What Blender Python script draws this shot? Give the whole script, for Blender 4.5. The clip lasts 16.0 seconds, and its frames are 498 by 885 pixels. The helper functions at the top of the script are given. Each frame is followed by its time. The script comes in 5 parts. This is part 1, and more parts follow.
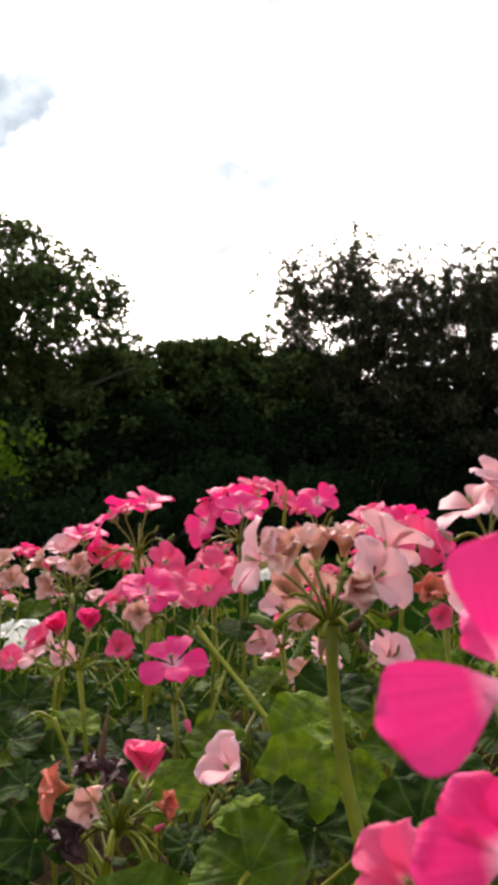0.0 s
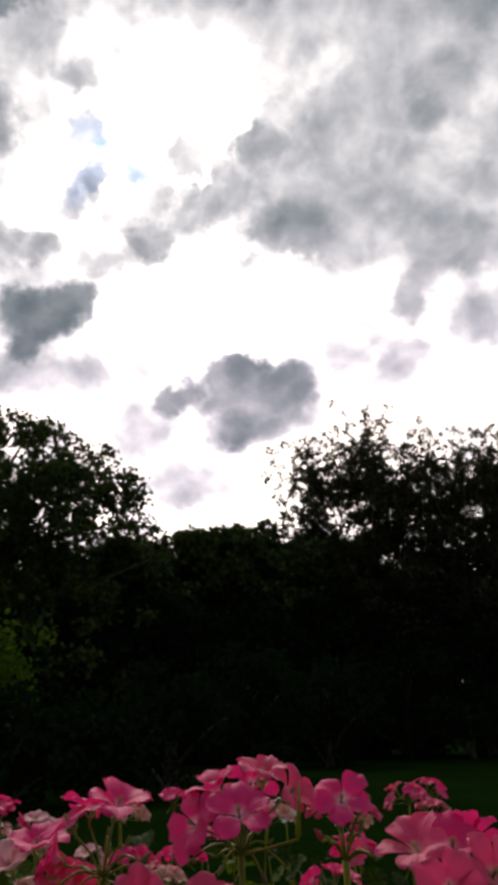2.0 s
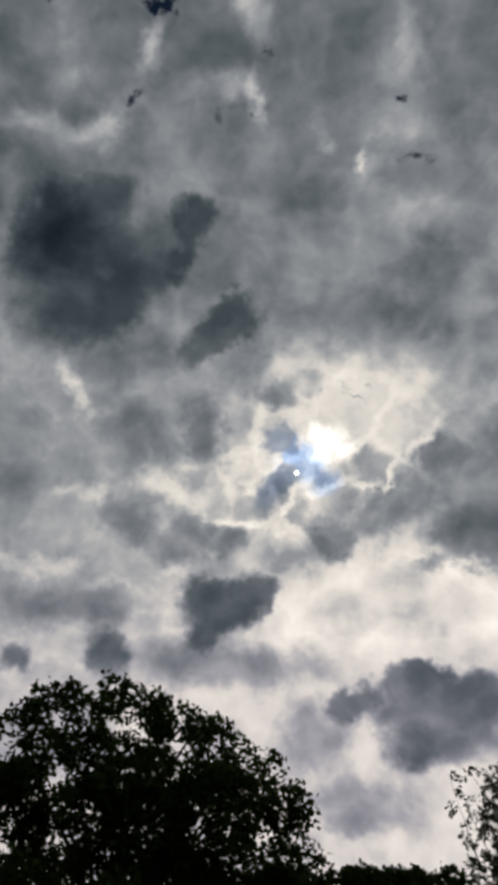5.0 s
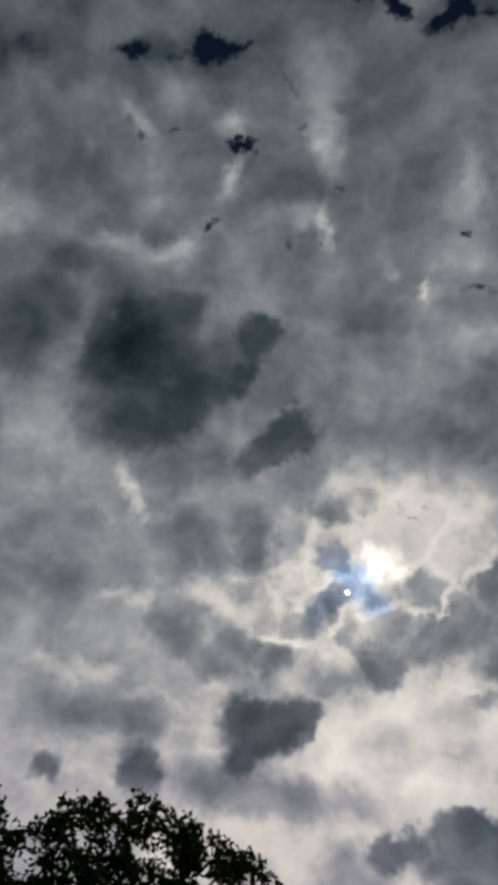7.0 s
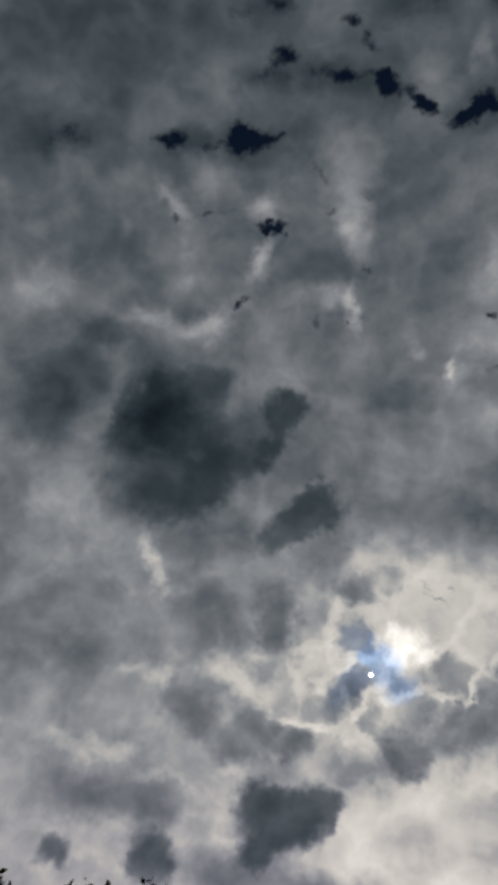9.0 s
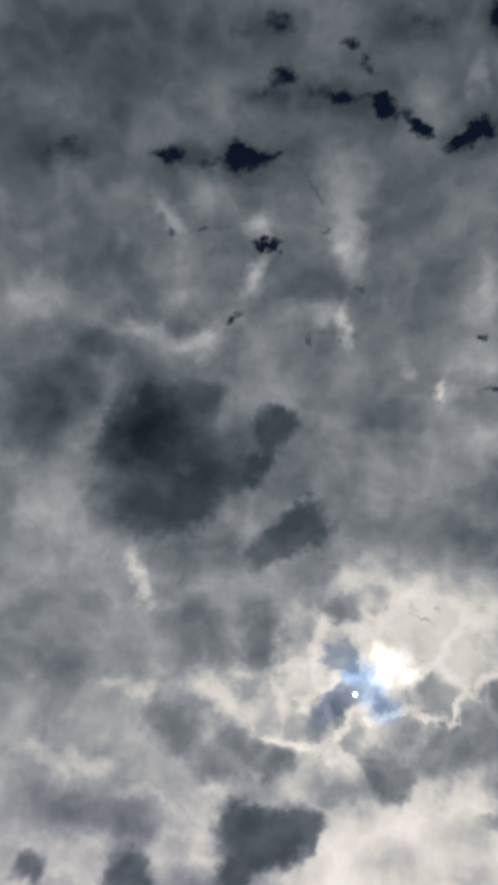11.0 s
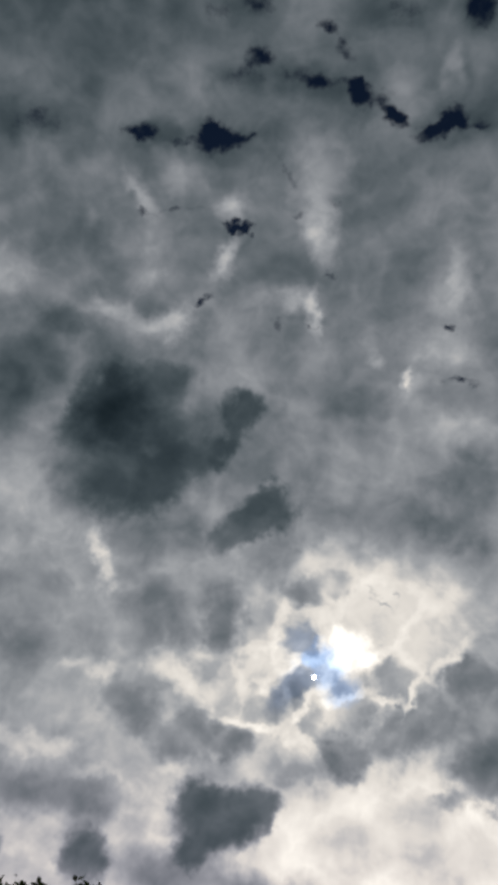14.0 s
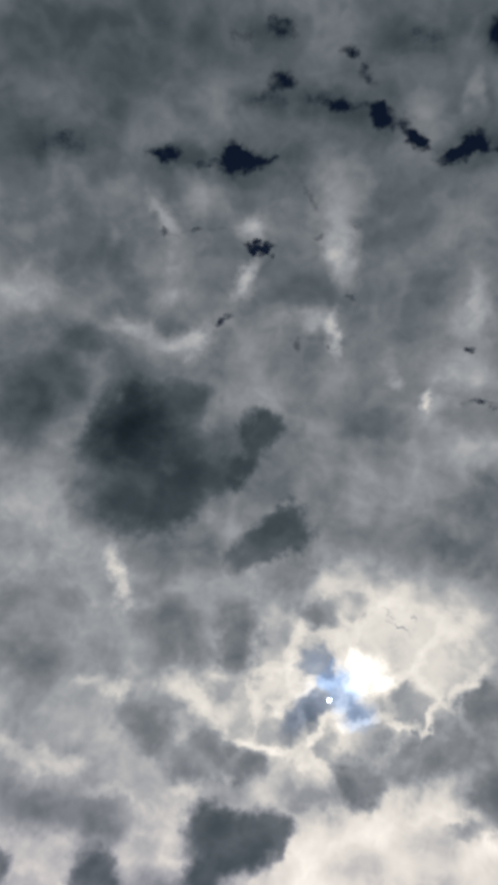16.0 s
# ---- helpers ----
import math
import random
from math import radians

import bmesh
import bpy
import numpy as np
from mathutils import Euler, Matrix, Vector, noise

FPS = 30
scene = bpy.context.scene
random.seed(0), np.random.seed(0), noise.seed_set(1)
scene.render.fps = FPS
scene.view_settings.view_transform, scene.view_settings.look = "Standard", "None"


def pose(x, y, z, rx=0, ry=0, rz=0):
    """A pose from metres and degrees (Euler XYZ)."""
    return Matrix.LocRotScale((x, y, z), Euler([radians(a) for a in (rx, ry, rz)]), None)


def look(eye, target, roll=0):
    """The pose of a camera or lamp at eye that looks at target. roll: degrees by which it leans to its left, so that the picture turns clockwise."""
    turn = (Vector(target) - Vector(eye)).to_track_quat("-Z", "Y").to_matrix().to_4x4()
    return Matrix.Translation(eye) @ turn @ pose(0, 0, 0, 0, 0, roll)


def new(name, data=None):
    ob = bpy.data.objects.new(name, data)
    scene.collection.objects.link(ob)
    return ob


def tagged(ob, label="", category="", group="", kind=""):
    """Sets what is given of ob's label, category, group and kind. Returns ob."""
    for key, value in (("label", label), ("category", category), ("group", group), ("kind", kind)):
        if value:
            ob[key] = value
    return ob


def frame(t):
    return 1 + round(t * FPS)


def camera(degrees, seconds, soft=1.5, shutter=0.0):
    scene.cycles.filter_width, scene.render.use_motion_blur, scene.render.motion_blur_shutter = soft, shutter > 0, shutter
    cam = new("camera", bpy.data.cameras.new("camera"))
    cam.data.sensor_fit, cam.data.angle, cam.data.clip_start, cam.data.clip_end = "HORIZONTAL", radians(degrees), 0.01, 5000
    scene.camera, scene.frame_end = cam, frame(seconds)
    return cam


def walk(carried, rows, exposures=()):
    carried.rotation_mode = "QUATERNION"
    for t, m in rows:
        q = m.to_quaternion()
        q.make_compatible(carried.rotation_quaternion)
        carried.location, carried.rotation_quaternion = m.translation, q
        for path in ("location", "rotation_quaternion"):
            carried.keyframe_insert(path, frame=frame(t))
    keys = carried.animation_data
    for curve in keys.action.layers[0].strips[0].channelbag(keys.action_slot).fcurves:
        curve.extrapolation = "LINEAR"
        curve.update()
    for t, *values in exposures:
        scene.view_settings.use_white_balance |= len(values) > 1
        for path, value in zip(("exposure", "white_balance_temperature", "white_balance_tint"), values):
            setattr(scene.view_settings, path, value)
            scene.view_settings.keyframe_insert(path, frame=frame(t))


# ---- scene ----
# ---- camera ----
cam = camera(37.58, 16.0, soft=4.5)
PATH = [
    (0.0, pose(0.0000, 0.0000, 0.5500, 97.50, -0.00, -0.00)),
    (0.5, pose(0.0042, 0.0258, 0.5614, 99.73, 0.86, -1.10)),
    (1.0, pose(0.0085, 0.0522, 0.5734, 102.81, 1.58, -1.26)),
    (1.5, pose(0.0137, 0.0802, 0.5930, 108.09, 1.31, 0.49)),
    (2.0, pose(0.0145, 0.0995, 0.6130, 112.07, 1.29, 1.74)),
    (2.5, pose(0.0145, 0.1130, 0.6410, 116.75, 1.06, 3.21)),
    (3.0, pose(0.0140, 0.1210, 0.6550, 122.15, -0.63, 6.25)),
    (3.5, pose(0.0130, 0.1260, 0.6620, 127.44, -4.03, 9.90)),
    (3.7, pose(0.0128, 0.1270, 0.6630, 128.67, -5.11, 10.75)),
    (5.8, pose(0.0110, 0.1320, 0.6720, 137.79, -10.52, 11.77)),
    (6.0, pose(0.0109, 0.1322, 0.6723, 138.76, -11.23, 11.94)),
    (6.5, pose(0.0108, 0.1327, 0.6729, 141.28, -12.96, 11.67)),
    (7.0, pose(0.0106, 0.1331, 0.6735, 143.19, -14.33, 11.67)),
    (7.5, pose(0.0105, 0.1336, 0.6741, 145.45, -15.60, 11.47)),
    (8.0, pose(0.0103, 0.1341, 0.6748, 147.03, -16.35, 11.70)),
    (8.5, pose(0.0102, 0.1345, 0.6754, 148.26, -16.56, 11.55)),
    (9.0, pose(0.0100, 0.1350, 0.6760, 148.99, -16.68, 11.63)),
    (11.5, pose(0.0100, 0.1350, 0.6760, 150.84, -16.66, 9.38)),
    (12.0, pose(0.0100, 0.1350, 0.6760, 150.80, -16.46, 8.97)),
    (12.5, pose(0.0100, 0.1350, 0.6760, 150.51, -15.80, 8.37)),
    (13.0, pose(0.0100, 0.1350, 0.6760, 150.67, -15.28, 7.57)),
    (13.5, pose(0.0100, 0.1350, 0.6760, 150.72, -15.46, 7.55)),
    (14.0, pose(0.0100, 0.1350, 0.6760, 150.14, -15.14, 7.22)),
    (14.5, pose(0.0100, 0.1350, 0.6760, 149.64, -14.70, 6.45)),
    (15.0, pose(0.0100, 0.1350, 0.6760, 150.23, -14.93, 5.39)),
    (15.5, pose(0.0100, 0.1350, 0.6760, 151.00, -15.40, 5.47)),
    (16.0, pose(0.0100, 0.1350, 0.6760, 151.67, -16.77, 7.18)),
]
EXPOSURES = [(0.0, 3.4, 6950, 14), (0.5, 3.0, 6950, 14), (1.0, 2.6, 6900, 15), (1.5, 2.0, 6900, 15), (2.0, 1.5, 6850, 14), (2.5, 1.1, 6700, 12),
             (3.0, 0.82, 6500, 11), (3.5, 0.55, 6500, 9), (6.0, 0.06, 6450, 8), (7.5, -0.14, 6400, 8), (9.0, -0.22, 6350, 8), (11.5, 0.12, 6400, 8), (13.0, 0.16, 6400, 8), (15.0, 0.27, 6400, 8), (16.0, 0.2, 6400, 8)]
cam.data.dof.use_dof, cam.data.dof.focus_distance, cam.data.dof.aperture_fstop = True, 0.45, 48
walk(cam, PATH, EXPOSURES)

# ---- sky: broken cloud, the sun veiled ahead and to the left ----
SUN_TURN, SUN_HEIGHT = -14.3, 42.0
PLANE = pose(0, 0, 0, 139, -11, 12).to_3x3()
SUN_SPOT = (0.0973, -0.1256)

world = bpy.data.worlds.new("cloudy_sky")
scene.world = world
world.use_nodes = True
wt = world.node_tree
wt.nodes.clear()


def put(tree, socket, value):
    if isinstance(value, bpy.types.NodeSocket):
        tree.links.new(value, socket)
    else:
        socket.default_value = value


def calc(tree, op, a, b=0.0, c=0.0):
    n = tree.nodes.new("ShaderNodeMath")
    n.operation = op
    for i, v in enumerate((a, b, c)):
        put(tree, n.inputs[i], v)
    return n.outputs[0]


def vcalc(tree, op, a, b=(0, 0, 0), scale=None):
    n = tree.nodes.new("ShaderNodeVectorMath")
    n.operation = op
    put(tree, n.inputs[0], a)
    put(tree, n.inputs[1], b)
    if scale is not None:
        put(tree, n.inputs["Scale"], scale)
    return n.outputs["Value"] if op in ("DOT_PRODUCT", "LENGTH", "DISTANCE") else n.outputs["Vector"]


def noise_tex(tree, vector, scale, detail=4.0, rough=0.5, colour=False, warp=0.0):
    n = tree.nodes.new("ShaderNodeTexNoise")
    if vector is not None:
        put(tree, n.inputs["Vector"], vector)
    n.inputs["Scale"].default_value = scale
    n.inputs["Detail"].default_value = detail
    n.inputs["Roughness"].default_value = rough
    n.inputs["Distortion"].default_value = warp
    return n.outputs["Color" if colour else "Fac"]


def smooth(tree, value, lo, hi, a=0.0, b=1.0, kind="SMOOTHSTEP"):
    n = tree.nodes.new("ShaderNodeMapRange")
    n.interpolation_type = kind
    put(tree, n.inputs["Value"], value)
    for key, v in (("From Min", lo), ("From Max", hi), ("To Min", a), ("To Max", b)):
        put(tree, n.inputs[key], v)
    return n.outputs[0]


def mix(tree, fac, a, b, blend="MIX"):
    n = tree.nodes.new("ShaderNodeMix")
    n.data_type = "RGBA"
    n.blend_type = blend
    put(tree, n.inputs[0], fac)
    put(tree, n.inputs[6], a)
    put(tree, n.inputs[7], b)
    return n.outputs[2]


def ramp(tree, value, *stops):
    n = tree.nodes.new("ShaderNodeValToRGB")
    put(tree, n.inputs[0], value)
    els = n.color_ramp.elements
    while len(els) < len(stops):
        els.new(0.5)
    for e, (p, c) in zip(els, stops):
        e.position, e.color = p, (*c, 1)
    return n.outputs[0]


way = wt.nodes.new("ShaderNodeTexCoord").outputs["Generated"]
ahead = calc(wt, "MAXIMUM", vcalc(wt, "DOT_PRODUCT", way, -PLANE.col[2]), 0.12)
flat = wt.nodes.new("ShaderNodeCombineXYZ")
put(wt, flat.inputs[0], calc(wt, "DIVIDE", vcalc(wt, "DOT_PRODUCT", way, PLANE.col[0]), ahead))
put(wt, flat.inputs[1], calc(wt, "DIVIDE", vcalc(wt, "DOT_PRODUCT", way, PLANE.col[1]), ahead))
plane_at = flat.outputs[0]


def shaken(vector, scale, amount, detail):
    c = vcalc(wt, "SUBTRACT", noise_tex(wt, way, scale, detail, 0.55, True), (0.5, 0.5, 0.5))
    return vcalc(wt, "ADD", vector, vcalc(wt, "MULTIPLY", c, (amount, amount, 0)))


ragged = shaken(shaken(shaken(plane_at, 13, 0.05, 2.0), 34, 0.038, 3.0), 95, 0.016, 3.0)
crisp = shaken(shaken(plane_at, 30, 0.03, 3.0), 85, 0.026, 5.0)


def blot(total, at, a, b, ra, rb, turn, amount, soft):
    """Adds one soft-edged patch of cloud to a running total."""
    m = wt.nodes.new("ShaderNodeMapping")
    m.vector_type = "TEXTURE"
    put(wt, m.inputs["Vector"], at)
    m.inputs["Location"].default_value = (a, b, 0)
    m.inputs["Rotation"].default_value = (0, 0, radians(turn))
    m.inputs["Scale"].default_value = (ra * 1.25, rb * 1.25, 1)
    g = wt.nodes.new("ShaderNodeTexGradient")
    g.gradient_type = "SPHERICAL"
    put(wt, g.inputs[0], m.outputs[0])
    return calc(wt, "MULTIPLY_ADD", smooth(wt, g.outputs["Fac"], 0.0, soft), amount, total)


rise = smooth(wt, vcalc(wt, "DOT_PRODUCT", plane_at, (0, 1, 0)), -0.6, 0.7, -0.6, 0.7, "LINEAR")
behind = smooth(wt, vcalc(wt, "DOT_PRODUCT", way, -PLANE.col[2]), 0.1, 0.55)
stops_now = calc(wt, "MULTIPLY_ADD", behind, calc(wt, "MULTIPLY_ADD", rise, -1.35, 1.22), -3.45)
clear_now = calc(wt, "ADD", 0.0, 0.0)
blue_now = calc(wt, "ADD", 0.0, 0.0)


def cloud_bank(a, b, ra, rb, turn, level, soft, cover):
    """A bank of cloud of its own brightness, in stops, lying over what is behind it."""
    global stops_now
    mask = blot(0.0, ragged, a, b, ra, rb, turn, cover, soft)
    stops_now = calc(wt, "MULTIPLY_ADD", mask, calc(wt, "SUBTRACT", level, stops_now), stops_now)


def next_layer():
    """The edges of higher cloud drift a little with the cloud beneath."""
    global ragged, crisp
    drift = vcalc(wt, "SCALE", (0.00002, 0.00002, 0), scale=stops_now)
    ragged, crisp = vcalc(wt, "ADD", ragged, drift), vcalc(wt, "ADD", crisp, drift)


def thin_vein(a, b, ra, rb, turn, level, soft, cover):
    """A bright thread of thin cloud, no darker than what it crosses."""
    global stops_now
    mask = blot(0.0, ragged, a, b, ra, rb, turn, cover, soft)
    stops_now = calc(wt, "MULTIPLY_ADD", mask, calc(wt, "MAXIMUM", calc(wt, "SUBTRACT", level, stops_now), 0.0), stops_now)


def bright_veil(*v):
    global stops_now
    stops_now = blot(stops_now, ragged, *v)


def level_off():
    """The brightest glow levels off."""
    global stops_now
    over = smooth(wt, stops_now, -1.2, 2.8, 0.0, 4.0, "LINEAR")
    stops_now = calc(wt, "MULTIPLY_ADD", over, -0.6, calc(wt, "MINIMUM", stops_now, 1.4))


def blue_gap(*v):
    global blue_now
    blue_now = calc(wt, "MAXIMUM", blue_now, blot(0.0, ragged, *v))


def clear_gap(*v):
    global clear_now
    clear_now = blot(clear_now, crisp, *v)


next_layer()
bright_veil(0.226, -0.315, 0.293, 0.129, 15, 1, 0.9)
bright_veil(0.316, -0.311, 0.202, 0.082, 3, 0.9, 0.9)
bright_veil(0.241, -0.311, 0.238, 0.102, -6, 1.1, 0.9)
bright_veil(0.309, -0.671, 0.804, 0.354, -10, 1.1, 1)
bright_veil(0.337, -0.423, 0.782, 0.317, -4, 0.9, 1)
bright_veil(0.222, -0.647, 0.179, 0.077, -7, 0.6, 0.9)
bright_veil(0.390, -0.017, 0.054, 0.037, 26, 0.7, 0.8)
bright_veil(0.436, -0.330, 0.084, 0.054, -6, 0.8, 0.8)
bright_veil(-0.131, -0.381, 0.026, 0.022, 5, 0.7, 0.9)
bright_veil(-0.089, -0.169, 0.141, 0.133, 6, 0.38, 1)
bright_veil(0.234, 0.265, 0.114, 0.124, 5, 0.33, 1)
bright_veil(-0.434, 0.734, 0.069, 0.07, 5, 0.38, 1)
bright_veil(-0.225, 0.538, 0.057, 0.022, -57, 1.25, 1)
bright_veil(-0.166, 0.561, 0.071, 0.049, 5, 0.62, 1)
bright_veil(-0.08, 0.523, 0.033, 0.03, 25, 1.25, 1)
bright_veil(-0.082, 0.443, 0.018, 0.052, -15, 1.38, 1)
bright_veil(-0.187, 0.42, 0.03, 0.047, -45, 0.69, 1)
bright_veil(0.038, 0.588, 0.047, 0.065, -10, 0.75, 0.75)
bright_veil(0.004, 0.644, 0.038, 0.046, 5, 0.56, 1)
bright_veil(0.056, 0.49, 0.024, 0.063, 20, 1.25, 1)
bright_veil(0.021, 0.395, 0.056, 0.028, 5, 1.19, 1)
bright_veil(0.057, 0.373, 0.014, 0.05, 5, 1.12, 1)
bright_veil(-0.237, 0.354, 0.05, 0.022, -5, 1, 1)
bright_veil(-0.155, 0.339, 0.053, 0.028, 5, 1.38, 1)
bright_veil(-0.196, 0.324, 0.091, 0.04, 5, 0.56, 1)
bright_veil(-0.399, 0.383, 0.042, 0.047, 5, 0.75, 1)
bright_veil(-0.376, 0.42, 0.028, 0.058, 5, 0.5, 1)
bright_veil(0.146, 0.739, 0.072, 0.051, -15, 0.62, 1)
bright_veil(0.227, 0.774, 0.021, 0.068, -5, 0.88, 1)
bright_veil(0.258, 0.452, 0.025, 0.066, 5, 0.88, 1)
bright_veil(0.251, 0.395, 0.049, 0.05, 5, 0.56, 1)
bright_veil(0.24, 0.331, 0.066, 0.044, 5, 0.88, 1)
bright_veil(0.193, 0.289, 0.015, 0.014, 5, 1.33, 1)
bright_veil(0.138, 0.305, 0.016, 0.021, 5, 0.76, 1)
bright_veil(0.282, 0.233, 0.061, 0.061, 6, 0.38, 1)
bright_veil(0.066, 0.298, 0.04, 0.024, 5, 0.33, 1)
bright_veil(-0.277, 0.655, 0.068, 0.045, -25, 0.44, 1)
bright_veil(-0.13, 0.701, 0.058, 0.032, 35, 0.31, 1)
bright_veil(-0.207, 0.013, 0.017, 0.049, 21, 1.14, 1)
bright_veil(-0.189, -0.023, 0.021, 0.021, 6, 0.76, 1)
next_layer()
bright_veil(-0.344, 0.088, 0.057, 0.06, 6, 0.47, 1)
bright_veil(-0.102, 0.008, 0.043, 0.035, 6, 0.43, 1)
bright_veil(0.162, 0.154, 0.082, 0.078, 6, 0.28, 1)
bright_veil(0.062, 0.051, 0.094, 0.04, 21, 0.33, 1)
bright_veil(-0.019, 0.257, 0.107, 0.058, 5, 0.24, 1)
bright_veil(0.143, -0.059, 0.208, 0.149, 16, 1.09, 1)
bright_veil(0.116, -0.098, 0.116, 0.097, 11, 0.47, 1)
bright_veil(0.138, -0.09, 0.036, 0.034, 6, 1.42, 0.75)
bright_veil(0.178, -0.026, 0.1, 0.069, 6, 1.09, 1)
bright_veil(0.164, 0.013, 0.063, 0.033, 6, 0.47, 1)
bright_veil(0.087, 0.027, 0.068, 0.026, 26, 0.47, 1)
bright_veil(-0.086, -0.139, 0.043, 0.023, -29, 1.42, 0.88)
bright_veil(-0.041, -0.168, 0.066, 0.023, -29, 1.14, 0.88)
bright_veil(0.009, -0.113, 0.037, 0.035, 46, 0.85, 1)
bright_veil(-0.01, -0.143, 0.058, 0.022, 41, 1.04, 0.88)
bright_veil(0.041, -0.084, 0.007, 0.051, -6, 1.14, 1)
bright_veil(0.025, -0.133, 0.037, 0.01, 36, 1.04, 1)
bright_veil(-0.005, -0.194, 0.041, 0.009, 0, 1.52, 1)
bright_veil(0.043, -0.197, 0.034, 0.009, -14, 1.42, 1)
bright_veil(0.081, -0.21, 0.026, 0.008, -24, 1.04, 1)
bright_veil(-0.177, -0.15, 0.027, 0.02, 6, 0.95, 1)
bright_veil(-0.216, -0.143, 0.034, 0.012, 26, 0.57, 1)
bright_veil(-0.272, -0.245, 0.062, 0.02, -4, 0.85, 1)
bright_veil(-0.226, -0.25, 0.041, 0.019, 6, 0.57, 1)
bright_veil(-0.311, -0.235, 0.033, 0.018, 6, 0.57, 1)
bright_veil(-0.175, -0.276, 0.034, 0.014, 6, 0.66, 1)
bright_veil(-0.078, -0.258, 0.023, 0.013, 6, 0.76, 1)
bright_veil(-0.076, -0.345, 0.012, 0.025, 16, 1.04, 1)
bright_veil(0.065, -0.298, 0.014, 0.023, -14, 0.85, 1)
bright_veil(-0.096, -0.294, 0.048, 0.032, 6, 0.33, 1)
bright_veil(0.191, -0.296, 0.174, 0.066, 21, 1.23, 1)
bright_veil(0.146, -0.258, 0.064, 0.02, 26, 0.47, 1)
bright_veil(0.246, -0.257, 0.068, 0.031, 16, 0.57, 1)
bright_veil(0.089, -0.35, 0.095, 0.038, 26, 0.66, 1)
bright_veil(0.242, -0.323, 0.126, 0.053, 6, 0.47, 1)
bright_veil(-0.338, -0.019, 0.026, 0.045, 6, 0.33, 1)
bright_veil(-0.267, 0.026, 0.035, 0.054, 6, 0.33, 1)
bright_veil(-0.059, -0.102, 0.025, 0.034, 6, 0.47, 1)
bright_veil(0.001, -0.022, 0.051, 0.035, 36, 0.38, 1)
bright_veil(0.26, -0.047, 0.058, 0.047, 36, 0.43, 1)
next_layer()
bright_veil(-0.222, -0.381, 0.048, 0.023, 6, 0.57, 1)
level_off()
next_layer()
cloud_bank(0.399, 0.119, 0.063, 0.058, -2, -2.4, 0.8, 0.7)
cloud_bank(0.352, 0.288, 0.091, 0.040, -1, -2.3, 0.9, 0.6)
cloud_bank(0.392, -0.125, 0.135, 0.071, 32, -2.4, 0.6, 0.95)
cloud_bank(0.452, -0.220, 0.095, 0.092, -4, -2.5, 0.6, 0.95)
cloud_bank(0.333, -0.215, 0.061, 0.042, 16, -2.7, 0.6, 0.95)
cloud_bank(0.561, -0.136, 0.148, 0.095, 15, -2.2, 0.6, 0.95)
cloud_bank(0.434, -0.091, 0.080, 0.053, 26, -1.8, 0.7, 0.8)
cloud_bank(0.593, 0.064, 0.078, 0.045, -0, -3, 0.7, 0.9)
cloud_bank(0.569, -0.036, 0.059, 0.056, 36, -3, 0.6, 0.8)
cloud_bank(0.620, -0.248, 0.138, 0.058, -4, -2.5, 0.6, 0.95)
cloud_bank(0.344, -0.232, 0.049, 0.026, -14, -1.75, 0.7, 0.9)
cloud_bank(0.549, -0.322, 0.035, 0.052, -27, -2.6, 0.6, 0.85)
cloud_bank(0.671, -0.381, 0.069, 0.064, -6, -2.5, 0.7, 0.85)
cloud_bank(0.354, -0.230, 0.06, 0.035, 6, -2.8, 0.7, 0.8)
cloud_bank(0.543, -0.430, 0.059, 0.046, 3, -2.1, 0.7, 0.9)
cloud_bank(0.439, -0.404, 0.053, 0.047, -7, -1.9, 0.7, 0.8)
cloud_bank(-0.057, -0.389, 0.084, 0.038, -7, -2, 0.8, 0.8)
cloud_bank(0.078, -0.393, 0.073, 0.035, -7, -1.6, 0.8, 0.7)
cloud_bank(0.158, -0.616, 0.074, 0.036, -10, -2, 0.7, 0.85)
cloud_bank(0.119, -0.514, 0.052, 0.048, -9, -1.9, 0.8, 0.8)
cloud_bank(0.188, -0.609, 0.099, 0.047, -17, -2, 0.7, 0.8)
cloud_bank(0.106, -0.502, 0.051, 0.054, -6, -1.9, 0.8, 0.8)
cloud_bank(-0.020, -0.392, 0.121, 0.043, -6, -2.2, 0.8, 0.8)
cloud_bank(0.454, -0.366, 0.053, 0.053, -5, -1.9, 0.8, 0.8)
cloud_bank(-0.172, -0.379, 0.031, 0.040, 5, -3.2, 0.7, 0.85)
cloud_bank(0.172, -0.457, 0.038, 0.025, 26, -2.6, 0.5, 0.9)
cloud_bank(0.303, -0.497, 0.102, 0.056, -11, -2.5, 0.6, 0.97)
cloud_bank(0.243, -0.438, 0.04, 0.033, -6, -2.9, 0.5, 0.95)
cloud_bank(0.284, -0.432, 0.036, 0.032, -6, -3.1, 0.45, 0.97)
cloud_bank(0.355, -0.466, 0.042, 0.045, -6, -2.9, 0.5, 0.97)
cloud_bank(0.275, -0.527, 0.062, 0.034, -6, -3.1, 0.7, 0.9)
cloud_bank(0.298, -0.458, 0.095, 0.034, -8, -2.8, 0.7, 0.9)
cloud_bank(0.232, -0.47, 0.05, 0.026, 20, -2.6, 0.7, 0.85)
cloud_bank(-0.388, 0.728, 0.185, 0.147, 5, -3.7, 1, 0.6)
cloud_bank(-0.417, 0.628, 0.074, 0.048, 5, -4.25, 1, 0.9)
cloud_bank(-0.478, 0.841, 0.117, 0.062, 5, -4, 1, 0.8)
cloud_bank(-0.269, 0.832, 0.133, 0.076, 5, -3.9, 1, 0.7)
cloud_bank(-0.095, 0.867, 0.062, 0.046, 5, -4.3, 1, 0.8)
